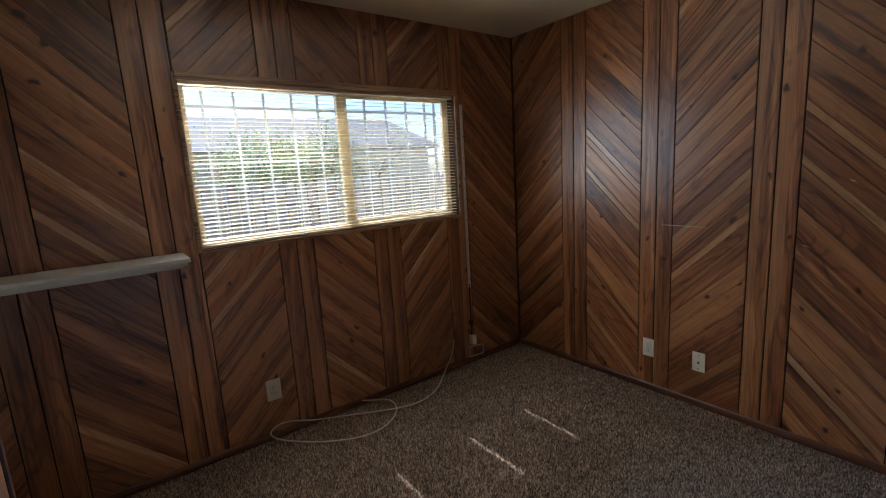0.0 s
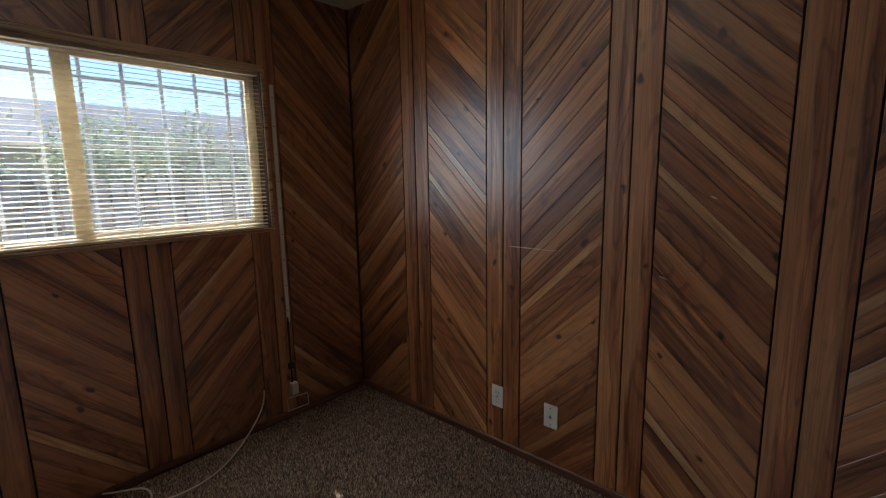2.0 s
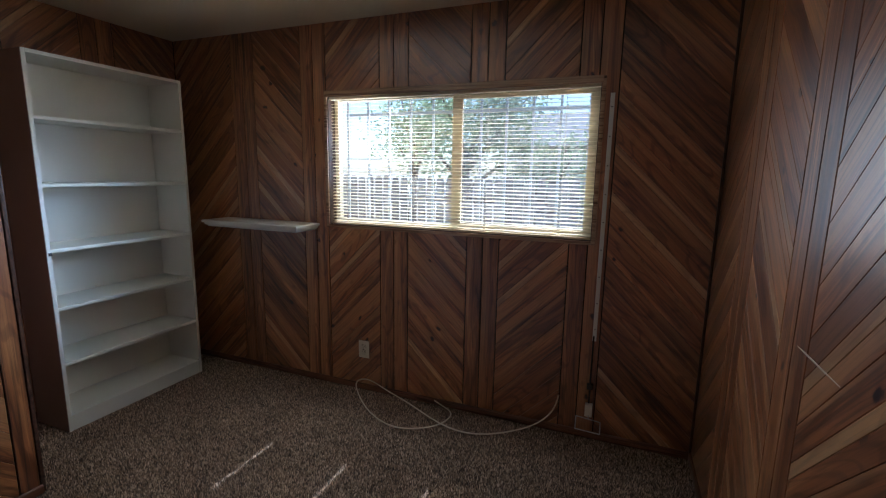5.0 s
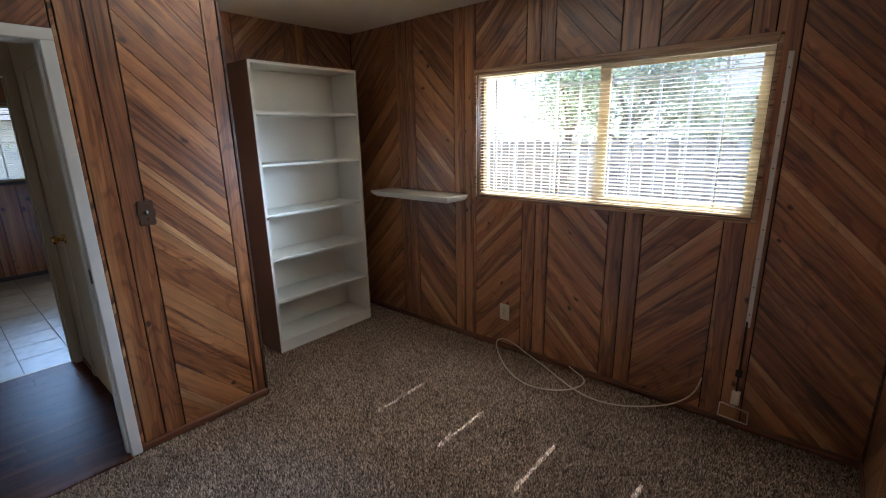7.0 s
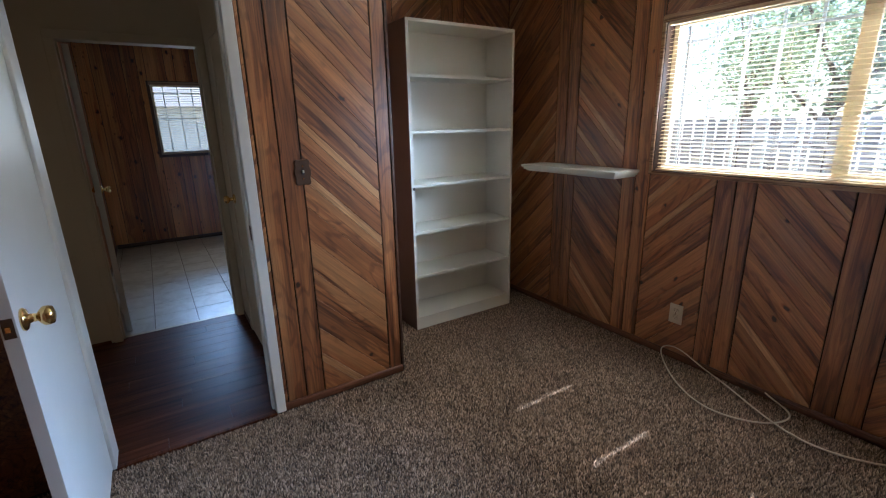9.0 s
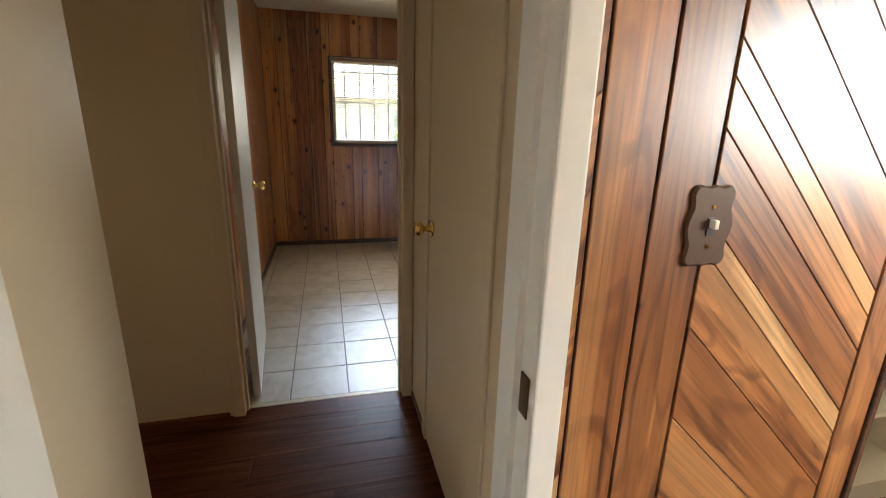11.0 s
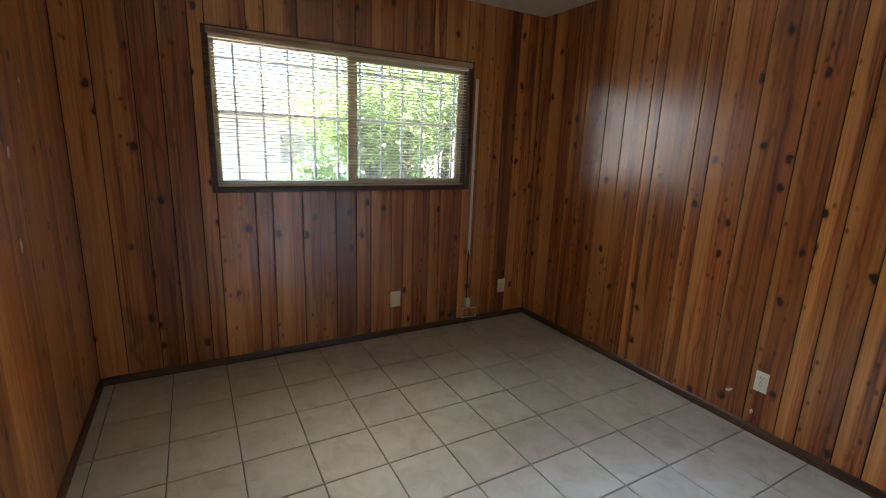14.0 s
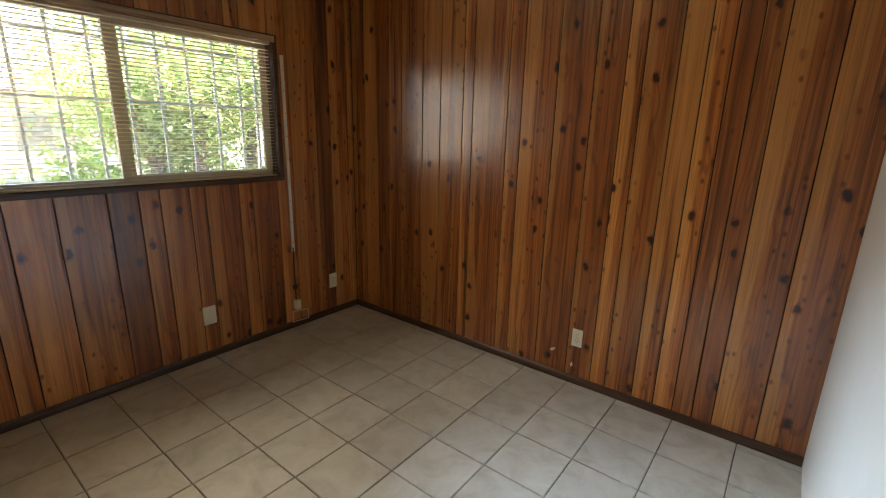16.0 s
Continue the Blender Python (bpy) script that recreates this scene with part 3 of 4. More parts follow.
door_frame_1 = setting("door_frame_1", "white painted door frame with flat casing", "door frame")
jamb(door_frame_1, NIBX - 0.128, NIBX + 0.002, D1[0], D1[1], D1[2], WHITE)
casing(door_frame_1, "x", NIBX, 1, D1[0], D1[1], D1[2], 0.048, 0.014, WHITE)
part("door_stop", box(NIBX - 0.075, NIBX - 0.04, D1[1] - 0.011, D1[1], 0, D1[2] - 0.011), WHITE, door_frame_1)
part("door_stop", box(NIBX - 0.075, NIBX - 0.04, D1[0] + 0.0, D1[1], D1[2] - 0.011, D1[2]), WHITE, door_frame_1)
part("strike_plate", box(NIBX - 0.032, NIBX - 0.004, D1[1] - 0.003, D1[1] - 0.0005, 0.945, 1.015), BRONZE, door_frame_1)
door_leaf("door_1", "white flush door standing open with a brass knob", (NIBX + 0.016, D1[0] - 0.014), 0, 0.705, 1.985, WHITE, False, 0.962)

door_frame_2 = setting("door_frame_2", "cream painted door frame of the pine room", "door frame")
jamb(door_frame_2, E2X - 0.002, HALLX + 0.002, D2[0], D2[1], D2[2], CREAM)
casing(door_frame_2, "x", HALLX, 1, D2[0], D2[1], D2[2], 0.052, 0.014, CREAM)
# casing coloured black to stand for the shade in the hinge-side gap
casing(door_frame_2, "x", E2X, -1, D2[0], D2[1], D2[2], 0.055, 0.012, GROOVE)
part("door_stop", box(E2X + 0.040, E2X + 0.075, D2[1] - 0.011, D2[1], 0, D2[2] - 0.011), CREAM, door_frame_2)
part("door_stop", box(E2X + 0.040, E2X + 0.075, D2[0], D2[0] + 0.011, 0, D2[2] - 0.011), CREAM, door_frame_2)
part("strike_plate", box(E2X + 0.002, E2X + 0.034, D2[1] - 0.003, D2[1] - 0.0005, 0.97, 1.04), BRONZE, door_frame_2)
part("strike_lip", box(E2X - 0.012, E2X + 0.004, D2[1] - 0.004, D2[1] + 0.004, 0.985, 1.025, 0.001), BRONZE, door_frame_2)
door_leaf("door_2", "white flush door open against the pine wall", (E2X - 0.020, D2[0] + 0.020), 184.7, 0.755, 1.985, WHITE, False, 0.99)

hall_door = tagged(new("door_3"), "cream flush closet door with a brass knob", "door", kind="structure")
part("leaf", box(-4.018, -3.38, HALLN - 0.006, HALLN + 0.02, 0.012, 2.0, 0.003), CREAM, hall_door)
knob(hall_door, Matrix.Translation((-3.965, HALLN - 0.006, 0.998)) @ pose(0, 0, 0, 90), BRASS)
part("latch_plate", box(-4.025, -4.013, HALLN - 0.011, HALLN - 0.004, 0.976, 1.020, 0.002), BRONZE, hall_door)
hall_frame = setting("door_frame_3", "cream moulded casing round the closet door", "door frame")
casing(hall_frame, "y", HALLN, -1, -4.025, -3.374, 2.006, 0.06, 0.012, CREAM)

closet = tagged(new("closet_doors"), "white flush sliding closet doors", "closet door", kind="structure")
part("side_trim", box(E2X - 0.010, E2X, -0.735, N2Y - 0.004, 0, 2.1, 0.002), WHITE, closet)
part("sliding_door", box(E2X - 0.014, E2X, -1.45, -0.749, 0.015, 2.05, 0.003), WHITE, closet)
part("sliding_door", box(E2X - 0.020, E2X, -2.10, -1.454, 0.015, 2.05, 0.003), WHITE, closet)
# black strip paints the shade of the narrow gap
part("gap_strip", box(E2X - 0.008, E2X, -0.7485, -0.7355, 0.015, 2.05), GROOVE, closet, "black strip as shade between panel and sliding door")
part("head_track", box(E2X - 0.022, E2X, -2.12, -0.737, 2.052, 2.12, 0.003), WHITE, closet)


# ---- windows, blinds, bars and their release ----
def build_window(name, label, m, w, h, mull, edge_w, edge_mat):
    """Local x across, y up from the sill, z into the room; 0 at the wall's face."""
    root = tagged(new(name), label, "window", kind="structure")
    root.matrix_basis = m
    f = 0.030

    def ring(nm, x0, x1, y0, y1, z0, z1, t, mat, parent):
        for a, b, c, d in ((x0, x0 + t, y0, y1), (x1 - t, x1, y0, y1), (x0 + t, x1 - t, y0, y0 + t), (x0 + t, x1 - t, y1 - t, y1)):
            part(nm, box(a, b, c, d, z0, z1, 0.002), mat, parent)
    ring("reveal", 0, w, 0, h, -0.128, 0.0, 0.008, TRIM, root)
    ring("casing", -edge_w, w + edge_w, -edge_w, h + edge_w, 0.0, 0.012, edge_w + 0.004, edge_mat, root)
    ring("window_frame", 0.009, w - 0.009, 0.009, h - 0.009, -0.115, -0.070, f, ALU, root)
    part("sash", box(mull - 0.022, mull + 0.022, f, h - f, -0.112, -0.075, 0.002), ALU, root)
    ring("sash_rail", mull + 0.02, w - f - 0.006, f + 0.004, h - f - 0.004, -0.095, -0.072, 0.022, ALU, root)
    for a, b in ((f + 0.005, mull - 0.02), (mull + 0.04, w - f - 0.028)):
        g = part("pane", box(a, b, f + 0.006, h - f - 0.006, -0.096, -0.092), GLASS, root)
        g.visible_shadow = False
    scr = part("insect_screen", box(mull, w - f, f, h - f, -0.124, -0.1225), SCREEN, root, "grey mesh insect screen")
    scr.visible_shadow = False
    return root


def build_blind(label, m, w, h, tilt):
    """A mini blind hung in the opening."""
    root = tagged(new("mini_blind"), label, "blind")
    root.matrix_basis = m
    zc = -0.030
    part("headrail", box(0.006, w - 0.006, h - 0.034, h - 0.002, zc - 0.016, zc + 0.016, 0.003), SLAT, root)
    part("valance", box(-0.004, w + 0.004, h - 0.022, h + 0.016, 0.0125, 0.024, 0.003), VALANCE, root, "brown wood valance")
    part("bottom_rail", box(0.010, w - 0.010, 0.006, 0.018, zc - 0.013, zc + 0.013, 0.003), SLAT, root)
    cords = [0.13, w * 0.36, w * 0.635, w - 0.185]
    xs = [0.018]
    for c in cords:
        xs += [c - 0.008, c + 0.008]
    xs.append(w - 0.008)
    bm = bmesh.new()
    prof = [(-0.0125, -0.0010), (-0.0065, 0.0008), (0.0, 0.0014), (0.0065, 0.0008), (0.0125, -0.0010)]
    grid = [[bm.verts.new((x, b, a)) for a, b in prof] for x in xs]
    for i in range(len(xs) - 1):
        for j in range(len(prof) - 1):
            if i % 2 == 1 and j in (1, 2):
                continue                    # slots for the lift cords
            bm.faces.new((grid[i][j], grid[i + 1][j], grid[i + 1][j + 1], grid[i][j + 1]))
    me = mesh_of("slat", bm, SLAT)
    pitch, n = 0.0212, int((h - 0.065) / 0.0212)
    for k in range(n):
        s = new("slat", me)
        s.parent = root
        s.matrix_basis = pose(0, 0.030 + pitch * k, zc, tilt + random.uniform(-1.5, 1.5), 0, random.uniform(-0.06, 0.06))
    for c in cords:
        for dz in (-0.013, 0.013):
            part("ladder_cord", rod((c + 0.006, 0.012, zc + dz), (c + 0.006, h - 0.03, zc + dz), 0.0007, sides=4), SLAT, root)
    return root


def build_bars(label, m, w, h):
    """Welded security bars outside."""
    root = tagged(new("security_bars"), label, "window bars")
    root.matrix_basis = m
    z = -0.27
    for x in [-0.014 + 0.165 * i for i in range(11)] + [w + 0.015]:
        part("bar", box(x - 0.007, x + 0.007, -0.08, h + 0.08, z - 0.007, z + 0.007), BARG, root)
    for y in (-0.05, h * 0.52, h - 0.10, h + 0.05):
        part("crossbar", box(-0.04, w + 0.04, y - 0.008, y + 0.008, z - 0.016, z - 0.008), BARG, root)
    for x in (-0.03, w + 0.03):
        for y in (-0.05, h + 0.05):
            part("bracket", box(x - 0.01, x + 0.01, y - 0.01, y + 0.01, z, -0.135), BARG, root)
    return root


def build_release(label, m):
    """Foot release for the bars: a punched strip, a dark rod, a white block and a wire pedal. Local x across, y up, z out."""
    root = tagged(new("bar_release"), label, "bar release")
    root.matrix_basis = m
    strip = part("strip", box(-0.011, 0.011, 0.59, 1.93, 0.001, 0.010, 0.002), WHITE, root)
    for k in range(9):
        y = 0.66 + 0.15 * k
        part("screw", rod((0, y, 0.009), (0, y, 0.0115), 0.0035, sides=8), SLOT, strip)
    part("rod", rod((-0.004, 0.20, 0.010), (-0.004, 0.62, 0.010), 0.005), BLACKM, root)
    part("guide", box(-0.020, 0.012, 0.30, 0.335, 0.001, 0.018, 0.002), BLACKM, root)
    part("block", box(-0.022, 0.018, 0.145, 0.215, 0.001, 0.040, 0.003), PLATE, root)
    bm = bmesh.new()
    pts = [(-0.068, 0.068), (0.068, 0.062), (0.066, 0.135), (-0.066, 0.148)]
    for a, b in zip(pts, pts[1:] + pts[:1]):
        rod((*a, 0.055), (*b, 0.055), 0.0032, bm, 8)
    rod((0, 0.142, 0.055), (0, 0.16, 0.03), 0.0032, bm, 8)
    part("pedal", bm, BARW, root, "bent white wire pedal")
    return root


WM1 = face_on((WIN1[0], NY, WIN1[2]), (1, 0, 0), (0, -1, 0))
w1, h1 = WIN1[1] - WIN1[0], WIN1[3] - WIN1[2]
WM2 = face_on((W2X, WIN2[0], WIN2[2]), (0, 1, 0), (1, 0, 0))
w2, h2 = WIN2[1] - WIN2[0], WIN2[3] - WIN2[2]
build_window("window_1", "aluminium sliding window behind an open mini blind", WM1, w1, h1, 0.875, 0.016, VALANCE)
build_blind("cream aluminium mini blind with open slats", WM1, w1, h1, 12)
build_bars("white iron security bars outside the window", WM1, w1, h1)
build_release("white strip and wire pedal below window bars", face_on((-0.536, NY, 0), (1, 0, 0), (0, -1, 0)))
build_window("window_2", "aluminium sliding window over the tiled room", WM2, w2, h2, 0.85, 0.026, TRIM)
build_blind("cream mini blind with slats tilted open", WM2, w2, h2, -9)
build_bars("white iron bars outside the pine room window", WM2, w2, h2)
build_release("thin release strip beside the pine room window", face_on((W2X, -0.644, 0), (0, 1, 0), (1, 0, 0)))


# ---- things ----
def bookcase():
    root = tagged(new("bookcase"), "tall white painted bookcase with five empty shelves", "bookcase")
    root.matrix_basis = pose(-3.300, -1.135, 0)
    W, D, H, t = 0.885, 0.30, 2.093, 0.019
    part("side_panel", box(-D, 0, 0, t, 0, H, 0.001), SHELFW, root)
    # thin sheet that colours the outer side taupe
    part("side_veneer", box(-D, -0.002, -0.003, -0.0004, 0, H - 0.001), SHELFB, root, "taupe sheet over the outer side")
    part("side_panel", box(-D, 0, W - t, W, 0, H, 0.001), SHELFW, root)
    part("top_panel", box(-D, 0.001, t, W - t, H - t, H, 0.001), SHELFW, root)
    part("back_panel", box(-D - 0.006, -D + 0.001, 0.002, W - 0.002, 0.01, H - 0.002), SHELFW, root)
    for z in (0.412, 0.734, 1.062, 1.416, 1.768):
        part("shelf", box(-D + 0.002, -0.004, t, W - t, z - 0.019, z, 0.0015), SHELFW, root)
    part("bottom_shelf", box(-D + 0.002, -0.002, t, W - t, 0.075, 0.094, 0.0015), SHELFW, root)
    part("kick_board", box(-0.022, -0.003, t, W - t, 0, 0.075), SHELFW, root)
    part("shelf_clip", box(-0.004, 0.003, t - 0.012, t + 0.004, 1.028, 1.045), SLOT, root, "black plastic shelf clip")
    return root


bookcase()


def wall_shelf():
    root = tagged(new("wall_shelf"), "white crown moulding shelf fixed to panelled wall", "shelf")
    x0, x1 = -3.205, -2.378
    root.matrix_basis = pose(0, 0, 1.108)
    part("top_board", box(x0, x1, -0.245, -0.001, 0.028, 0.046, 0.003), WHITE, root)
    part("cove", box(x0 + 0.012, x1 - 0.012, -0.232, -0.001, 0.012, 0.028, 0.004), WHITE, root)
    part("bed_mould", box(x0 + 0.026, x1 - 0.026, -0.216, -0.001, 0.0, 0.012, 0.004), WHITE, root)
    return root


wall_shelf()


def wall_plate(name, label, category, m, kind_, w=0.072, h=0.117):
    """Local x across, y up, z out of the wall."""
    root = tagged(new(name), label, category)
    root.matrix_basis = m
    part("cover", box(-w / 2, w / 2, -h / 2, h / 2, 0.0005, 0.006, 0.002), PLATE, root)
    if kind_ == "outlet":
        for s in (-1, 1):
            f = part("socket", box(-0.0165, 0.0165, s * 0.0195 - 0.014, s * 0.0195 + 0.014, 0.005, 0.0085, 0.003), PLATE, root)
            for dx, hh in ((-0.0065, 0.0045), (0.0065, 0.0038)):
                part("slot", box(dx - 0.0012, dx + 0.0012, s * 0.0195 + 0.001 - hh + 0.002, s * 0.0195 + 0.001 + hh + 0.002, 0.008, 0.0092), SLOT, f)
            part("ground_hole", rod((0, s * 0.0195 - 0.0075, 0.008), (0, s * 0.0195 - 0.0075, 0.0092), 0.0024, sides=10), SLOT, f)
        part("screw", rod((0, 0, 0.005), (0, 0, 0.0078), 0.003, sides=10), BRASS, root)
    elif kind_ == "jack":
        j = part("jack", box(-0.008, 0.008, -0.012, 0.006, 0.005, 0.0085, 0.001), PLATE, root)
        part("opening", box(-0.005, 0.005, -0.009, 0.001, 0.008, 0.0092), SLOT, j)
        for s in (-1, 1):
            part("screw", rod((0, s * 0.042, 0.005), (0, s * 0.042, 0.0075), 0.003, sides=10), BRASS, root)
    else:
        for s in (-1, 1):
            part("screw", rod((0, s * 0.042, 0.005), (0, s * 0.042, 0.0075), 0.003, sides=10), PLATE, root)
    return root


ON_N = lambda x, z: face_on((x, NY, z), (1, 0, 0), (0, -1, 0))
ON_E = lambda y, z: face_on((EX, y, z), (0, -1, 0), (-1, 0, 0))
ON_W2 = lambda y, z: face_on((W2X, y, z), (0, 1, 0), (1, 0, 0))
ON_N2 = lambda x, z: face_on((x, N2Y, z), (1, 0, 0), (0, -1, 0))
wall_plate("wall_outlet", "ivory duplex outlet low on chevron panelling", "outlet", ON_N(-2.036, 0.294), "outlet", 0.082, 0.125)
wall_plate("wall_outlet", "ivory duplex outlet on a panel stile", "outlet", ON_E(-1.132, 0.283), "outlet")
wall_plate("phone_jack", "ivory telephone jack plate on chevron panelling", "phone jack", ON_E(-1.439, 0.280), "jack")
wall_plate("blank_plate", "ivory blank cover plate on pine boards", "wall plate", ON_W2(-1.280, 0.288), "blank", 0.082, 0.122)
wall_plate("wall_outlet", "small ivory outlet near the pine room corner", "outlet", ON_W2(-0.295, 0.280), "outlet")
wall_plate("wall_outlet", "ivory duplex outlet on varnished pine wall", "outlet", ON_N2(-5.620, 0.297), "outlet", 0.062, 0.110)


def light_switch():
    root = tagged(new("light_switch"), "brown scalloped metal plate with ivory toggle switch", "light switch")
    root.matrix_basis = face_on((NIBX, -1.970, 1.247), (0, 1, 0), (1, 0, 0))
    outline = []
    for i in range(48):
        a = 2 * math.pi * i / 48
        c, s = math.cos(a), math.sin(a)
        k = 1 / max(abs(c) ** 5 + abs(s) ** 5, 1e-6) ** 0.2
        x, y = 0.042 * c * k, 0.064 * s * k
        x *= 1 - 0.16 * math.exp(-((abs(y) - 0.030) / 0.014) ** 2) + 0.02 * math.exp(-(y / 0.01) ** 2)
        y *= 1 - 0.06 * math.exp(-((abs(x) - 0.012) / 0.010) ** 2)
        outline.append((x, y))
    part("plate", slab(outline, 0.007, 0.003), BRONZE, root)
    part("bezel", box(-0.007, 0.007, -0.014, 0.014, 0.006, 0.0085, 0.001), SLOT, root)
    part("toggle", box(-0.004, 0.004, -0.002, 0.012, 0.007, 0.019, 0.002), PLATE, root, "ivory toggle")
    for s in (-1, 1):
        part("screw", rod((0, s * 0.030, 0.006), (0, s * 0.030, 0.0085), 0.0035, sides=10), BRASS, root)
    return root


light_switch()


def cable():
    pts = [(-1.500, -0.012, 0.030), (-1.455, -0.020, 0.014), (-1.405, -0.040, 0.0115), (-1.345, -0.085, 0.0115), (-1.340, -0.170, 0.0115), (-1.390, -0.270, 0.0115),
           (-1.490, -0.345, 0.0115), (-1.610, -0.378, 0.0115), (-1.740, -0.340, 0.0115), (-1.890, -0.240, 0.0115), (-2.020, -0.110, 0.0125), (-2.095, -0.030, 0.030),
           (-2.085, -0.011, 0.062), (-2.020, -0.010, 0.084), (-1.940, -0.012, 0.068), (-1.840, -0.022, 0.028), (-1.650, -0.085, 0.016), (-1.520, -0.160, 0.014),
           (-1.400, -0.222, 0.0165), (-1.280, -0.262, 0.0115), (-1.130, -0.258, 0.0115), (-0.985, -0.170, 0.0115), (-0.860, -0.050, 0.0125), (-0.775, -0.012, 0.065),
           (-0.720, -0.010, 0.150), (-0.712, -0.001, 0.226)]
    cu = bpy.data.curves.new("cable", "CURVE")
    cu.dimensions, cu.bevel_depth, cu.bevel_resolution = "3D", 0.0043, 3
    s = cu.splines.new("NURBS")
    s.points.add(len(pts) - 1)
    for p, c in zip(s.points, pts):
        p.co = (*c, 1)
    s.use_endpoint_u, s.order_u, s.resolution_u = True, 4, 8
    cu.materials.append(CABLE)
    tmp = new("cable_curve", cu)
    me = bpy.data.meshes.new_from_object(tmp.evaluated_get(bpy.context.evaluated_depsgraph_get()))
    bpy.data.objects.remove(tmp)
    me.name = "cable"
    for f in me.polygons:
        f.use_smooth = True
    tagged(new("cable", me), "loose cream coaxial cable looped on the carpet", "cable")


cable()

def scar(name, label, m, length, width, seed, mat):
    """A ragged chip or scratch lying on a wall."""
    rnd = random.Random(seed)
    n = 7
    top = [(-length / 2 + length * i / (n - 1), width * rnd.uniform(0.25, 0.6) * math.sin(math.pi * (i + 0.3) / (n - 0.4))) for i in range(n)]
    low = [(x, -y * rnd.uniform(0.6, 1.2)) for x, y in reversed(top)]
    tagged(part(name, slab([(x, -abs(y) - 0.0006) for x, y in top] + [(x, abs(y) + 0.0006) for x, y in low], 0.0012), mat, m=m), label, "paint chip")


scar("scratch", "pale scratch in the varnish of chevron panelling", ON_E(-1.320, 1.081) @ pose(0, 0, 0.0003, 0, 0, 0), 0.25, 0.0045, 1, SCAR)
scar("scratch", "short pale scratch on glossy chevron panelling", ON_E(-1.90, 1.02) @ pose(0, 0, 0.0003, 0, 0, -20), 0.03, 0.005, 2, SCAR)
scar("scratch", "small pale nick on the chevron panelling", ON_E(-2.05, 1.33) @ pose(0, 0, 0.0003, 0, 0, -25), 0.025, 0.006, 3, SCAR)
for i, (x, z, a, b) in enumerate(((6.70, 1.356, 0.045, 0.022), (6.667, 1.029, 0.050, 0.024), (6.254, 1.019, 0.060, 0.045), (5.863, 0.91, 0.018, 0.016), (6.95, 1.62, 0.03, 0.016), (5.74, 0.22, 0.05, 0.05))):
    scar("paint_chip", "torn pale chip in a pine board wall", face_on((-x, S2Y, z), (-1, 0, 0), (0, 1, 0)) @ pose(0, 0, 0.0003, 0, 0, 80 + 7 * i), a, b, 10 + i, SCAR)
scar("paint_chip", "pale plaster smear beside the pine wall outlet", ON_N2(-5.768, 0.178) @ pose(0, 0, 0.0003, 0, 0, 35), 0.042, 0.022, 21, SCAR)
scar("paint_chip", "small pale chip below the pine wall outlet", ON_N2(-5.640, 0.116) @ pose(0, 0, 0.0003, 0, 0, 80), 0.030, 0.016, 22, SCAR)
tagged(part("pipe_end", lathe([(0.022, 0), (0.022, 0.004), (0.012, 0.006), (0.009, 0.016), (0.006, 0.017)], m=ON_N2(-5.80, 0.125)), BRONZE), "small dark pipe stub in the pine wall", "pipe stub")

# threshold and trims
tagged(part("threshold_strip", box(NIBX - 0.004, NIBX + 0.020, D1[0], D1[1], -0.011, 0.006, 0.003), LAMINATE), "reddish wood threshold strip at carpet edge", "threshold", kind="structure")
tagged(part("corner_trim", box(NIBX - 0.012, NIBX + 0.005, NIBY - 0.004, NIBY + 0.012, 0, H1, 0.003), TRIM), "thin dark wood trim on the wall's outer corner", "trim", kind="structure")
tagged(part("corner_trim_2", box(EX - 0.012, EX + 0.001, NY - 0.012, NY + 0.001, 0.04, H1 - 0.001, 0.004), TRIM), "dark wood corner bead between panelled walls", "trim", kind="structure")
tagged(part("tile_threshold", box(HALLX - 0.075, HALLX - 0.045, D2[0], D2[1], -0.011, 0.003, 0.002), ALU), "narrow strip between laminate and tile", "threshold", kind="structure")


# ---- outside ----
setting("ground", "dry bare ground around the house", "ground", box(-400, 400, -400, 400, -0.6, -0.32), GROUND)
setting("pavement", "pale concrete path beside the house", "pavement", box(-7.5, 1.5, 0.3, 1.5, -0.32, -0.24), PAVE)
setting("road", "asphalt street beyond the front yard", "road", box(-20, -13, -60, 60, -0.32, -0.30), ROAD)


def fence():
    root = tagged(new("fence"), "weathered grey board fence behind the yard", "fence")
    root.matrix_basis = pose(-1.5, 4.6, -0.32)
    me = mesh_of("board", slab([(-0.07, 0), (0.07, 0), (0.07, 1.70), (0.045, 1.76), (-0.045, 1.76), (-0.07, 1.70)], 0.018, 0.003), FENCEW)
    for i in range(64):
        b = new("board", me)
        b.parent = root
        b.matrix_basis = pose(-5.4 + 0.17 * i, random.uniform(-0.006, 0.006), random.uniform(-0.02, 0.03), 90, 0, random.uniform(-0.6, 0.6))
    for z in (0.35, 1.35):
        part("rail", box(-5.6, 5.6, 0.0, 0.04, z, z + 0.09), FENCEW, root)
    return root


fence()


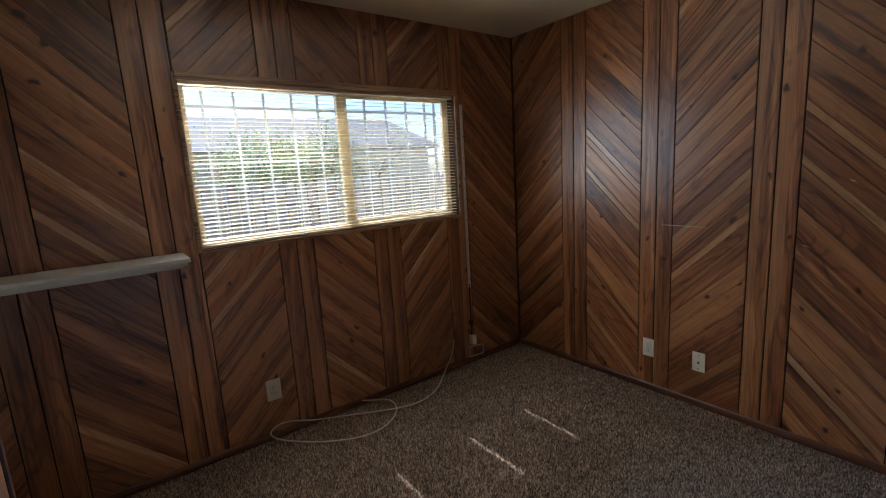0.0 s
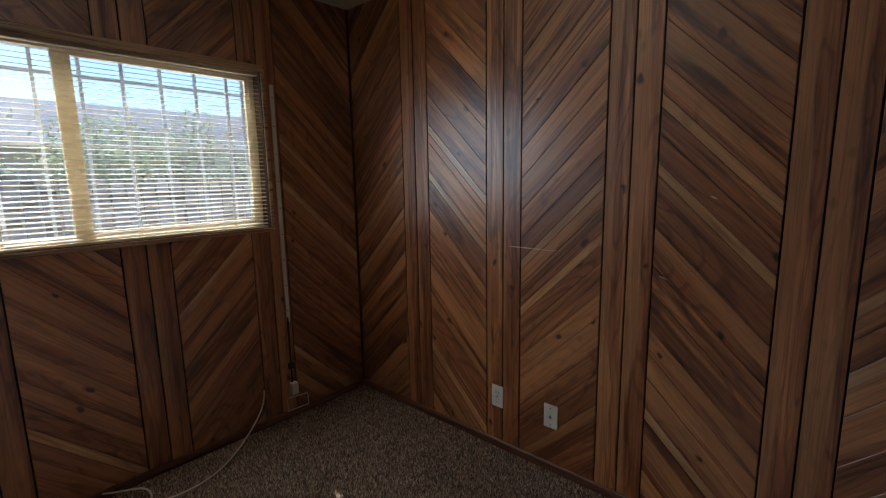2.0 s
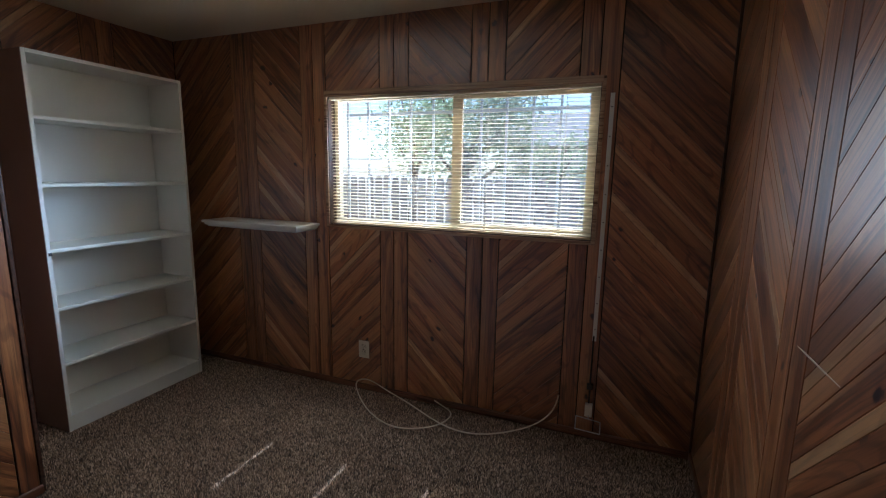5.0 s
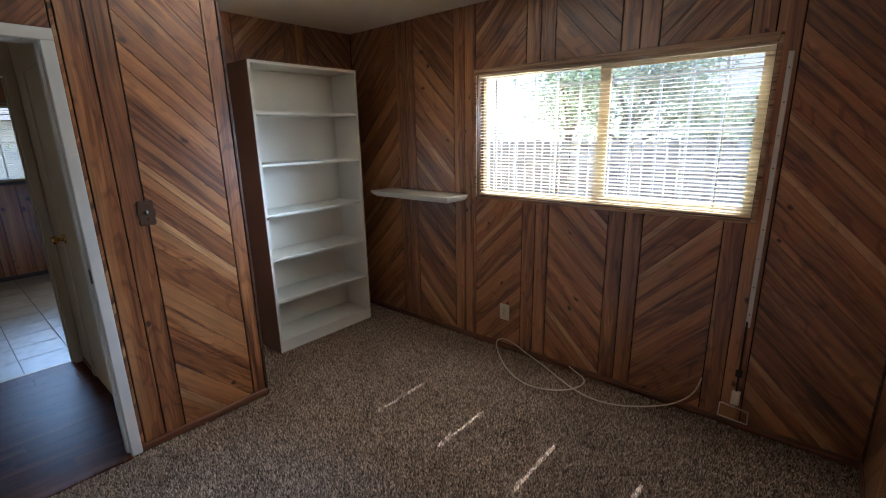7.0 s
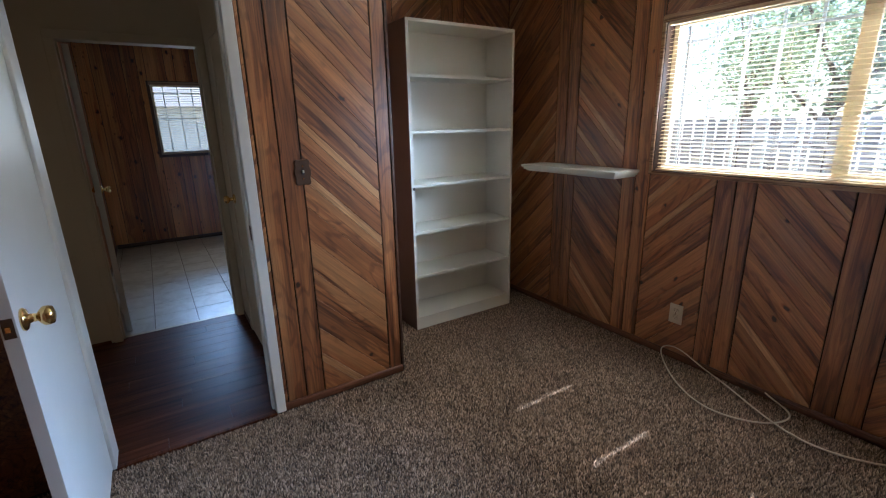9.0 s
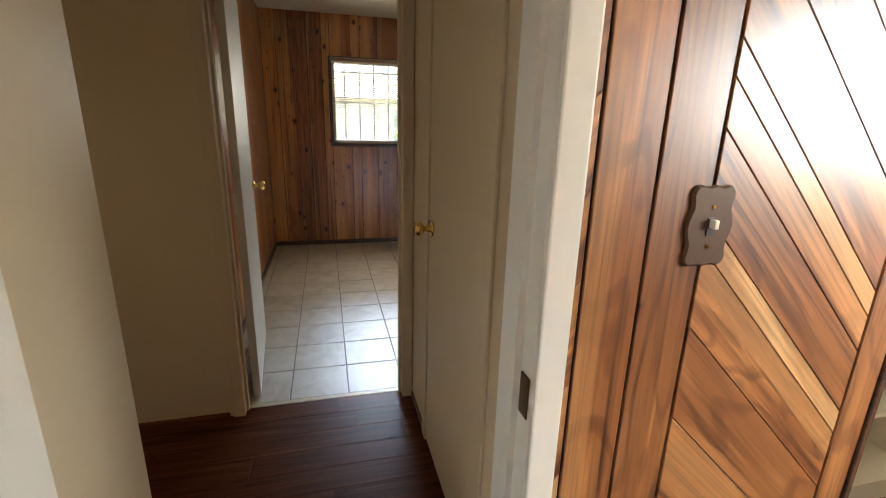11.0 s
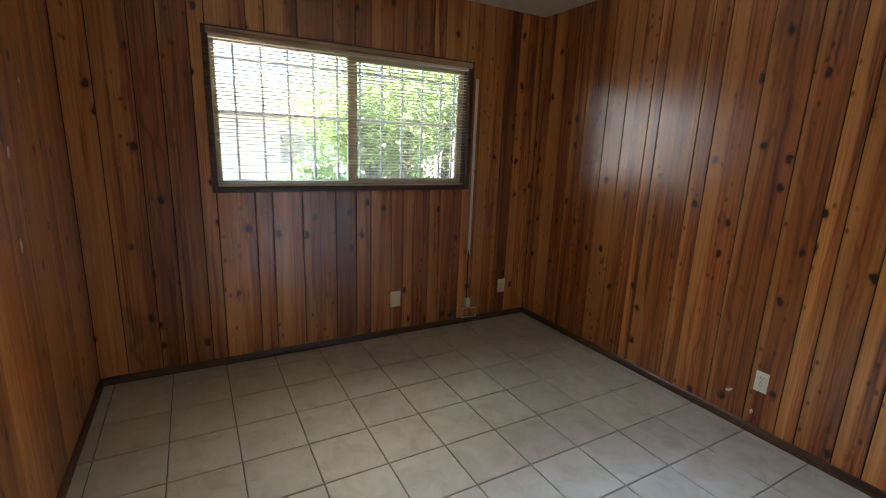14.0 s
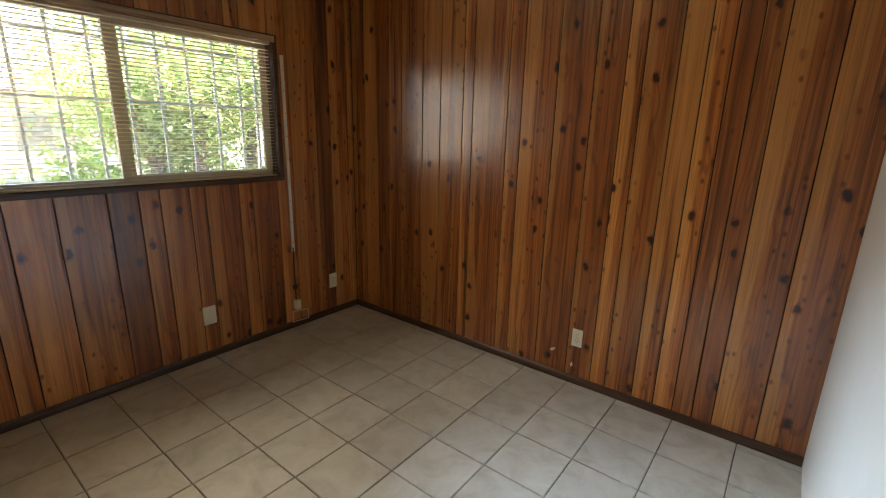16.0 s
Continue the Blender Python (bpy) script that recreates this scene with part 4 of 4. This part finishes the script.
def tree(label, x, y, height, spread, leaves, seed, z0=-0.32, leaf=None):
    rnd = random.Random(seed)
    root = tagged(new("tree"), label, "tree", group="yard trees")
    root.matrix_basis = pose(x, y, z0)
    bm = rod((0, 0, 0), (0.1, 0.05, height * 0.5), 0.13, None, 10, 0.08)
    tips = []
    for i in range(9):
        a = rnd.uniform(0, 6.28)
        b0 = Vector((0.1, 0.05, height * rnd.uniform(0.32, 0.5)))
        b1 = b0 + Vector((math.cos(a) * spread * rnd.uniform(0.35, 0.8), math.sin(a) * spread * rnd.uniform(0.35, 0.8), height * rnd.uniform(0.12, 0.42)))
        rod(b0, b1, 0.05, bm, 7, 0.015)
        tips += [b0.lerp(b1, k) for k in (0.5, 0.75, 1.0)]
    part("trunk", bm, BARK, root)
    verts, faces = [], []
    for i in range(leaves):
        c = rnd.choice(tips) + Vector((rnd.gauss(0, 1), rnd.gauss(0, 1), rnd.gauss(0, 0.8))) * spread * 0.2
        u = Vector((rnd.gauss(0, 1), rnd.gauss(0, 1), rnd.gauss(0, 1))).normalized()
        w = u.cross(Vector((rnd.gauss(0, 1), rnd.gauss(0, 1), rnd.gauss(0, 1)))).normalized()
        s = rnd.uniform(0.035, 0.075)
        k = len(verts)
        verts += [c - u * s, c + w * s * 0.45, c + u * s, c - w * s * 0.45]
        faces.append((k, k + 1, k + 2, k + 3))
    me = bpy.data.meshes.new("crown")
    me.from_pydata([tuple(v) for v in verts], [], faces)
    me.materials.append(leaf or LEAF)
    cr = new("crown", me)
    cr.parent = root
    return root


tree("leafy green tree beyond the fence", -3.6, 6.4, 4.6, 1.7, 4600, 3)
tree("small green tree behind the board fence", -2.2, 7.6, 3.4, 1.3, 1600, 5)
tree("slender tree behind the board fence", 1.7, 8.0, 3.1, 1.1, 800, 8)
tree("broad leafy tree behind the board fence", -5.6, 8.2, 5.0, 1.9, 4600, 21)
tree("bushy tree in front of the neighbour's house", 0.4, 8.8, 3.3, 1.4, 4200, 41)
tree("pale leafy tree beside the neighbour's house", 2.0, 9.4, 3.5, 1.3, 3200, 42)
tree("thinly leaved tree behind the board fence", 3.9, 9.6, 3.3, 1.5, 900, 23)
tree("bright lime green tree near the window", -10.4, 1.7, 4.0, 1.5, 6000, 11, leaf=LIME)
tree("lime green tree beside the front yard", -11.4, 0.4, 3.6, 1.2, 5200, 12, leaf=LIME)
tree("tall lime green tree over the yard", -13.2, 2.2, 5.6, 2.0, 6000, 14, leaf=LIME)
tree("young lime green tree by the wall", -10.8, 3.1, 4.2, 1.5, 5200, 15, leaf=LIME)
tree("leafy tree outside the pine room", -12.6, 3.4, 4.4, 1.7, 4200, 13, leaf=LIME)
tree("tall shrub beside the front yard", -11.8, 0.0, 3.0, 1.0, 5200, 17, leaf=LIME)
tree("spreading lime green tree beyond the yard", -13.4, 0.6, 4.4, 1.9, 9000, 31, leaf=LIME)


def shrub(label, x, y, r, seed, leaf):
    rnd = random.Random(seed)
    verts, faces = [], []
    for i in range(2200):
        a, e = rnd.uniform(0, 6.28), rnd.uniform(0, 1.5)
        rr = r * rnd.uniform(0.5, 1.05) * (1 + 0.2 * math.sin(3 * a + seed))
        c = Vector((x + math.cos(a) * math.cos(e) * rr, y + math.sin(a) * math.cos(e) * rr, -0.32 + math.sin(e) * rr * 1.4))
        u = Vector((rnd.gauss(0, 1), rnd.gauss(0, 1), rnd.gauss(0, 1))).normalized()
        w = u.cross(Vector((rnd.gauss(0, 1), rnd.gauss(0, 1), rnd.gauss(0, 1)))).normalized()
        s = rnd.uniform(0.04, 0.09)
        k = len(verts)
        verts += [c - u * s, c + w * s * 0.5, c + u * s, c - w * s * 0.5]
        faces.append((k, k + 1, k + 2, k + 3))
    me = bpy.data.meshes.new("shrub")
    me.from_pydata([tuple(v) for v in verts], [], faces)
    me.materials.append(leaf)
    return tagged(new("shrub", me), label, "shrub", group="yard shrubs")


shrub("green leafy shrub in the front yard", -11.0, 2.3, 0.8, 4, LEAF)
shrub("broad lime green shrub under the yard trees", -12.6, 0.9, 1.3, 6, LIME)
shrub("low lime green shrub beside the yard", -12.4, -0.7, 0.9, 7, LIME)


def house(label, x, y, w, d, turn):
    root = tagged(new("house"), label, "house")
    root.matrix_basis = pose(x, y, -0.32, 0, 0, turn)
    part("wall", box(-w / 2, w / 2, -d / 2, d / 2, 0, 2.7), STUCCO, root)
    bm = bmesh.new()
    v = [bm.verts.new(c) for c in ((-w / 2 - 0.4, -d / 2 - 0.5, 2.65), (w / 2 + 0.4, -d / 2 - 0.5, 2.65), (w / 2 + 0.4, d / 2 + 0.5, 2.65), (-w / 2 - 0.4, d / 2 + 0.5, 2.65),
                                   (-w / 2 - 0.4, 0, 4.1), (w / 2 + 0.4, 0, 4.1))]
    for f in ((0, 1, 5, 4), (2, 3, 4, 5), (0, 4, 3), (1, 2, 5), (0, 3, 2, 1)):
        bm.faces.new([v[i] for i in f])
    part("roof", bm, ROOFM, root)
    for a in (-w * 0.28, w * 0.22):
        wd = part("window", box(a - 0.7, a + 0.7, -d / 2 - 0.030, -d / 2 - 0.024, 0.9, 2.0), GLASS, root)
        part("curtain", box(a - 0.7, a + 0.7, -d / 2 - 0.020, -d / 2 + 0.02, 0.9, 2.0), STUCCO, wd, "pale closed curtain")
        for p, q, za, zb in ((a - 0.76, a - 0.7, 0.84, 2.06), (a + 0.7, a + 0.76, 0.84, 2.06), (a - 0.7, a + 0.7, 0.84, 0.9), (a - 0.7, a + 0.7, 2.0, 2.06)):
            part("frame", box(p, q, -d / 2 - 0.035, -d / 2 + 0.012, za, zb), WHITE, wd)
    return root


house("neighbouring stucco house with a low grey roof", 1.8, 15, 11, 7, 0)
house("pale stucco house across the street", -27, -1.5, 12, 8, 90)


def car():
    root = tagged(new("car"), "white parked car in front of the house", "car")
    root.matrix_basis = pose(-14.4, -3.9, -0.32, 0, 0, 78)
    prof = [(-2.2, 0.35), (2.2, 0.35), (2.25, 0.62), (2.15, 0.80), (1.25, 0.93), (0.55, 1.42), (-0.95, 1.46), (-1.75, 1.0), (-2.2, 0.95), (-2.28, 0.6)]
    bm = slab(prof, 1.7, 0.12)
    bmesh.ops.transform(bm, matrix=pose(0, 0.85, 0, 90), verts=bm.verts)
    part("body", bm, CARW, root)
    gl = slab([(0.42, 1.36), (-0.90, 1.40), (-1.45, 1.02), (0.98, 0.97)], 1.712, 0.12)
    bmesh.ops.transform(gl, matrix=pose(0, 0.856, 0, 90), verts=gl.verts)
    part("side_windows", gl, SLOT, root)
    for x in (-1.4, 1.4):
        for y in (-0.78, 0.78):
            wh = part("wheel", rod((x, y - 0.1, 0.32), (x, y + 0.1, 0.32), 0.32, None, 24), TYRE, root)
            part("rim", rod((x, y - 0.105, 0.32), (x, y + 0.105, 0.32), 0.2, None, 16), ALU, wh)
    return root


car()


# ---- wall cladding: chevron panels ----
LIGHT_D, LIGHT_A = (1.66, 1.41, 0.42), (0.97, 0.74, 2.22)
CHAMFER = 0.0012


def board(parent, wm, poly, ang, mat):
    """One board on a wall: the outline in wall axes, its own x along the grain."""
    poly = tidy(poly)
    if not poly:
        return None
    cx, cy = sum(p[0] for p in poly) / len(poly), sum(p[1] for p in poly) / len(poly)
    c, s = math.cos(-ang), math.sin(-ang)
    loc = [((x - cx) * c - (y - cy) * s, (x - cx) * s + (y - cy) * c) for x, y in poly]
    ob = new("board", mesh_of("board", slab(loc, PT, CHAMFER), mat))
    ob.parent = parent
    ob.matrix_basis = wm @ Matrix.Translation((cx, cy, -PT)) @ pose(0, 0, 0, 0, 0, math.degrees(ang))
    return ob


def field(parent, wm, u0, u1, v0, v1, down, shift, rnd):
    """Diagonal boards in one field; down: they fall towards +u."""
    lights = sorted(z + shift for z in (LIGHT_D if down else LIGHT_A))
    s = -1 if down else 1
    w = u1 - u0
    cuts, z = [], -0.6
    while z < 3.2:
        step = rnd.choice((0.105, 0.13, 0.15, 0.17))
        nxt = next((l for l in lights if l > z - 0.005), 99)
        if nxt - z < 0.02:
            cuts.append((z, nxt + 0.050, SAP))
            z = nxt + 0.050
        else:
            if z + step > nxt - 0.05:
                step = nxt - z
            cuts.append((z, z + step, WOOD))
            z += step
    g = 0.0009
    for a, b, mat in cuts:
        poly = [(u0, a + g), (u1, a + g + s * w), (u1, b - g + s * w), (u0, b - g)]
        if min(p[1] for p in poly) > v1 or max(p[1] for p in poly) < v0:
            continue
        poly = clip(clip(poly, 1, v0, True), 1, v1, False)
        if len(poly) > 2:
            board(parent, wm, poly, s * math.pi / 4, mat)


def upright(parent, wm, u0, u1, v0, v1, mat, hole=None, g=0.0030):
    """An upright board, cut round a window's opening if it meets one."""
    a, b = u0 + g, u1 - g
    pieces = [[(a, v0), (b, v0), (b, v1), (a, v1)]]
    if hole:
        ha, hb, hz0, hz1 = hole
        a = ha if 0 < ha - a < 0.02 else a
        b = hb if 0 < b - hb < 0.02 else b
        if a >= ha and b <= hb:
            pieces = [[(a, v0), (b, v0), (b, hz0), (a, hz0)], [(a, hz1), (b, hz1), (b, v1), (a, v1)]]
        elif a < hb < b:
            pieces = [[(a, v0), (b, v0), (b, v1), (a, v1), (a, hz1), (hb, hz1), (hb, hz0), (a, hz0)]]
        elif a < ha < b:
            pieces = [[(a, v0), (b, v0), (b, hz0), (ha, hz0), (ha, hz1), (b, hz1), (b, v1), (a, v1)]]
    for p in pieces:
        board(parent, wm, p, math.pi / 2, mat)


def chevron_wall(parent, wm, u_end0, u_end1, stiles, first_down, shift, seed, hole=None, v0=0.0, v1=H1):
    """stiles: the middle of each pair of upright boards, 0.2 m wide."""
    rnd = random.Random(seed)
    u, down = u_end0, first_down
    for c in [*stiles, None]:
        end = min(u_end1, c - 0.1) if c is not None else u_end1
        if end - u > 0.02:
            if hole and u < hole[1] - 0.02 and end > hole[0] + 0.02:
                field(parent, wm, u + 0.0030, end - 0.0030, v0, hole[2], down, shift, rnd)
                field(parent, wm, u + 0.0030, end - 0.0030, hole[3], v1, down, shift, rnd)
            else:
                field(parent, wm, u + 0.0030, end - 0.0030, v0, v1, down, shift, rnd)
        down = not down
        if c is not None:
            for p, q in ((c - 0.1, c), (c, c + 0.1)):
                if q > u_end0 and p < u_end1:
                    upright(parent, wm, max(p, u_end0), min(q, u_end1), v0, v1, WOOD, hole)
            u = c + 0.1


HOLE1 = (WIN1[0] - 0.002, WIN1[1] + 0.002, WIN1[2] - 0.002, WIN1[3] + 0.002)
chevron_wall(wall_north, face_on((0, NY, 0), (1, 0, 0), (0, -1, 0)), -3.655, 0.0, [-3.005, -2.405, -1.805, -1.208, -0.608], False, -0.03, 1, HOLE1)
chevron_wall(wall_east, face_on((EX, 0, 0), (0, -1, 0), (-1, 0, 0)), 0.0, 3.36, [0.563, 1.160, 1.757, 2.352, 2.95], False, 0.0, 2)
chevron_wall(wall_nib, face_on((NIBX, 0, 0), (0, 1, 0), (1, 0, 0)), D1[1] + 0.048, NIBY - 0.004, [-2.070, -1.468], False, -0.20, 3)
chevron_wall(wall_over, face_on((NIBX, 0, 0), (0, 1, 0), (1, 0, 0)), D1[0] - 0.05, D1[1] + 0.048, [-2.67], True, 0.0, 4, None, D1[2] + 0.048)
chevron_wall(wall_alcove, face_on((ALCX, 0, 0), (0, 1, 0), (1, 0, 0)), NIBY, 0.0, [-1.14, -0.541], True, 0.0, 5)


# ---- pine boards ----
def pine_wall(parent, wm, cuts, hole=None, v1=H2):
    for a, b in zip(cuts, cuts[1:]):
        if b - a < 0.02:
            continue                        # an open joint
        upright(parent, wm, a, b, 0.0, v1, PINE, hole, 0.0026)


W2_CUTS = [S2Y, -2.98, -2.804, -2.675, -2.528, -2.445, -2.233, -2.132, -1.946, -1.727, -1.583, -1.476, -1.317, -1.225, -1.013, -0.920, -0.732, -0.603, -0.387, -0.262, -0.093, N2Y]
N2_CUTS = [W2X, -7.44, -7.303, -7.18, -7.056, -6.857, -6.701, -6.517, -6.440, -6.188, -6.094, -5.883, -5.678, -5.523, -5.434, -5.281, -5.168, -5.070, -4.977, -4.886, -4.697, E2X]
S2_CUTS = [4.50, 4.60, 4.76, 4.98, 5.10, 5.32, 5.41, 5.60, 5.76, 5.873, 5.889, 6.05, 6.16, 6.33, 6.52, 6.60, 6.78, 6.95, 7.04, 7.20, 7.36, 7.577]
HOLE2 = (WIN2[0] - 0.002, WIN2[1] + 0.002, WIN2[2] - 0.002, WIN2[3] + 0.002)
pine_wall(wall_w2, face_on((W2X, 0, 0), (0, 1, 0), (1, 0, 0)), W2_CUTS, HOLE2)
pine_wall(wall_n2, face_on((0, N2Y, 0), (1, 0, 0), (0, -1, 0)), N2_CUTS)
pine_wall(wall_s2, face_on((0, S2Y, 0), (-1, 0, 0), (0, 1, 0)), S2_CUTS)


# ---- floor pieces ----
def tiles():
    p, g = 0.2957, 0.0052
    x0, y0 = -5.945, -1.278
    base = mesh_of("tile", slab([(-p / 2 + g / 2, -p / 2 + g / 2), (p / 2 - g / 2, -p / 2 + g / 2), (p / 2 - g / 2, p / 2 - g / 2), (-p / 2 + g / 2, p / 2 - g / 2)], 0.008, 0.0025), TILE)
    for i in range(-7, 7):
        for j in range(-8, 6):
            ax, ay = x0 + i * p, y0 + j * p
            bx, by = ax + p, ay + p
            cx0, cx1, cy0, cy1 = max(ax, W2X), min(bx, HALLX - 0.06), max(ay, S2Y), min(by, N2Y)
            if cx0 > E2X - 0.02 and (cy1 < D2[0] or cy0 > D2[1]):
                continue
            if cx1 - cx0 < 0.02 or cy1 - cy0 < 0.02:
                continue
            if cx1 - cx0 > p - 0.001 and cy1 - cy0 > p - 0.001:
                me = base
            else:
                w, h = (cx1 - cx0 - g) / 2, (cy1 - cy0 - g) / 2
                me = mesh_of("tile", slab([(-w, -h), (w, -h), (w, h), (-w, h)], 0.008, 0.0025), TILE)
            t = new("tile", me)
            t.parent = floor_2
            t.matrix_basis = pose((cx0 + cx1) / 2, (cy0 + cy1) / 2, -0.007 + random.uniform(0, 0.0008), random.uniform(-0.08, 0.08), random.uniform(-0.08, 0.08), 0)


tiles()


def planks():
    rnd = random.Random(9)
    x = HALLX - 0.045
    while x < NIBX - 0.006:
        x1 = min(x + 0.122, NIBX - 0.005)
        y = -4.5 - rnd.uniform(0, 0.9)
        while y < HALLN:
            y1 = y + 1.2
            a, b = max(y, -4.5), min(y1, HALLN)
            if b - a > 0.05:
                w, h = (x1 - x) / 2 - 0.0004, (b - a) / 2 - 0.0004
                ob = new("plank", mesh_of("plank", slab([(-h, -w), (h, -w), (h, w), (-h, w)], 0.010, 0.0008), LAMINATE))
                ob.parent = floor_h
                ob.matrix_basis = pose((x + x1) / 2, (a + b) / 2, -0.0095, 0, 0, 90)
            y = y1
        x = x1


planks()


def carpet():
    rng = np.random.default_rng(4)
    p = 0.0064
    xs, ys = np.arange(ALCX, EX, p), np.arange(-3.36, NY, p)
    gx, gy = np.meshgrid(xs, ys)
    gx, gy = gx.ravel(), gy.ravel()
    keep = ~((gx < NIBX + 0.008) & (gy < NIBY + 0.008))
    gx, gy = gx[keep], gy[keep]
    n = len(gx)
    gx, gy = gx + rng.uniform(-0.004, 0.004, n), gy + rng.uniform(-0.004, 0.004, n)
    top = np.stack([gx + rng.normal(0, 0.0035, n), gy + rng.normal(0, 0.0035, n), rng.uniform(-0.003, 0.007, n)], 1)
    a0 = rng.uniform(0, 6.28, n)
    verts = np.empty((n, 4, 3))
    for k in range(3):
        a = a0 + k * 2.094
        r = rng.uniform(0.0034, 0.0056, n)
        verts[:, k, 0], verts[:, k, 1], verts[:, k, 2] = gx + r * np.cos(a), gy + r * np.sin(a), -0.0118
    verts[:, 3] = top
    i = np.arange(n)[:, None] * 4
    faces = np.stack([np.concatenate([i, i + 1, i + 3], 1), np.concatenate([i + 1, i + 2, i + 3], 1), np.concatenate([i + 2, i, i + 3], 1)], 1).reshape(-1, 3)
    me = bpy.data.meshes.new("carpet_pile")
    me.vertices.add(n * 4)
    me.vertices.foreach_set("co", verts.ravel())
    me.loops.add(len(faces) * 3)
    me.loops.foreach_set("vertex_index", faces.ravel())
    me.polygons.add(len(faces))
    me.polygons.foreach_set("loop_start", np.arange(len(faces)) * 3)
    me.update(calc_edges=True)
    me.validate()
    me.materials.append(CARPET)
    ob = new("carpet_pile", me)
    ob.parent = floor_1
    tagged(ob, "brown grey tufted carpet pile", kind="stuff")


carpet()
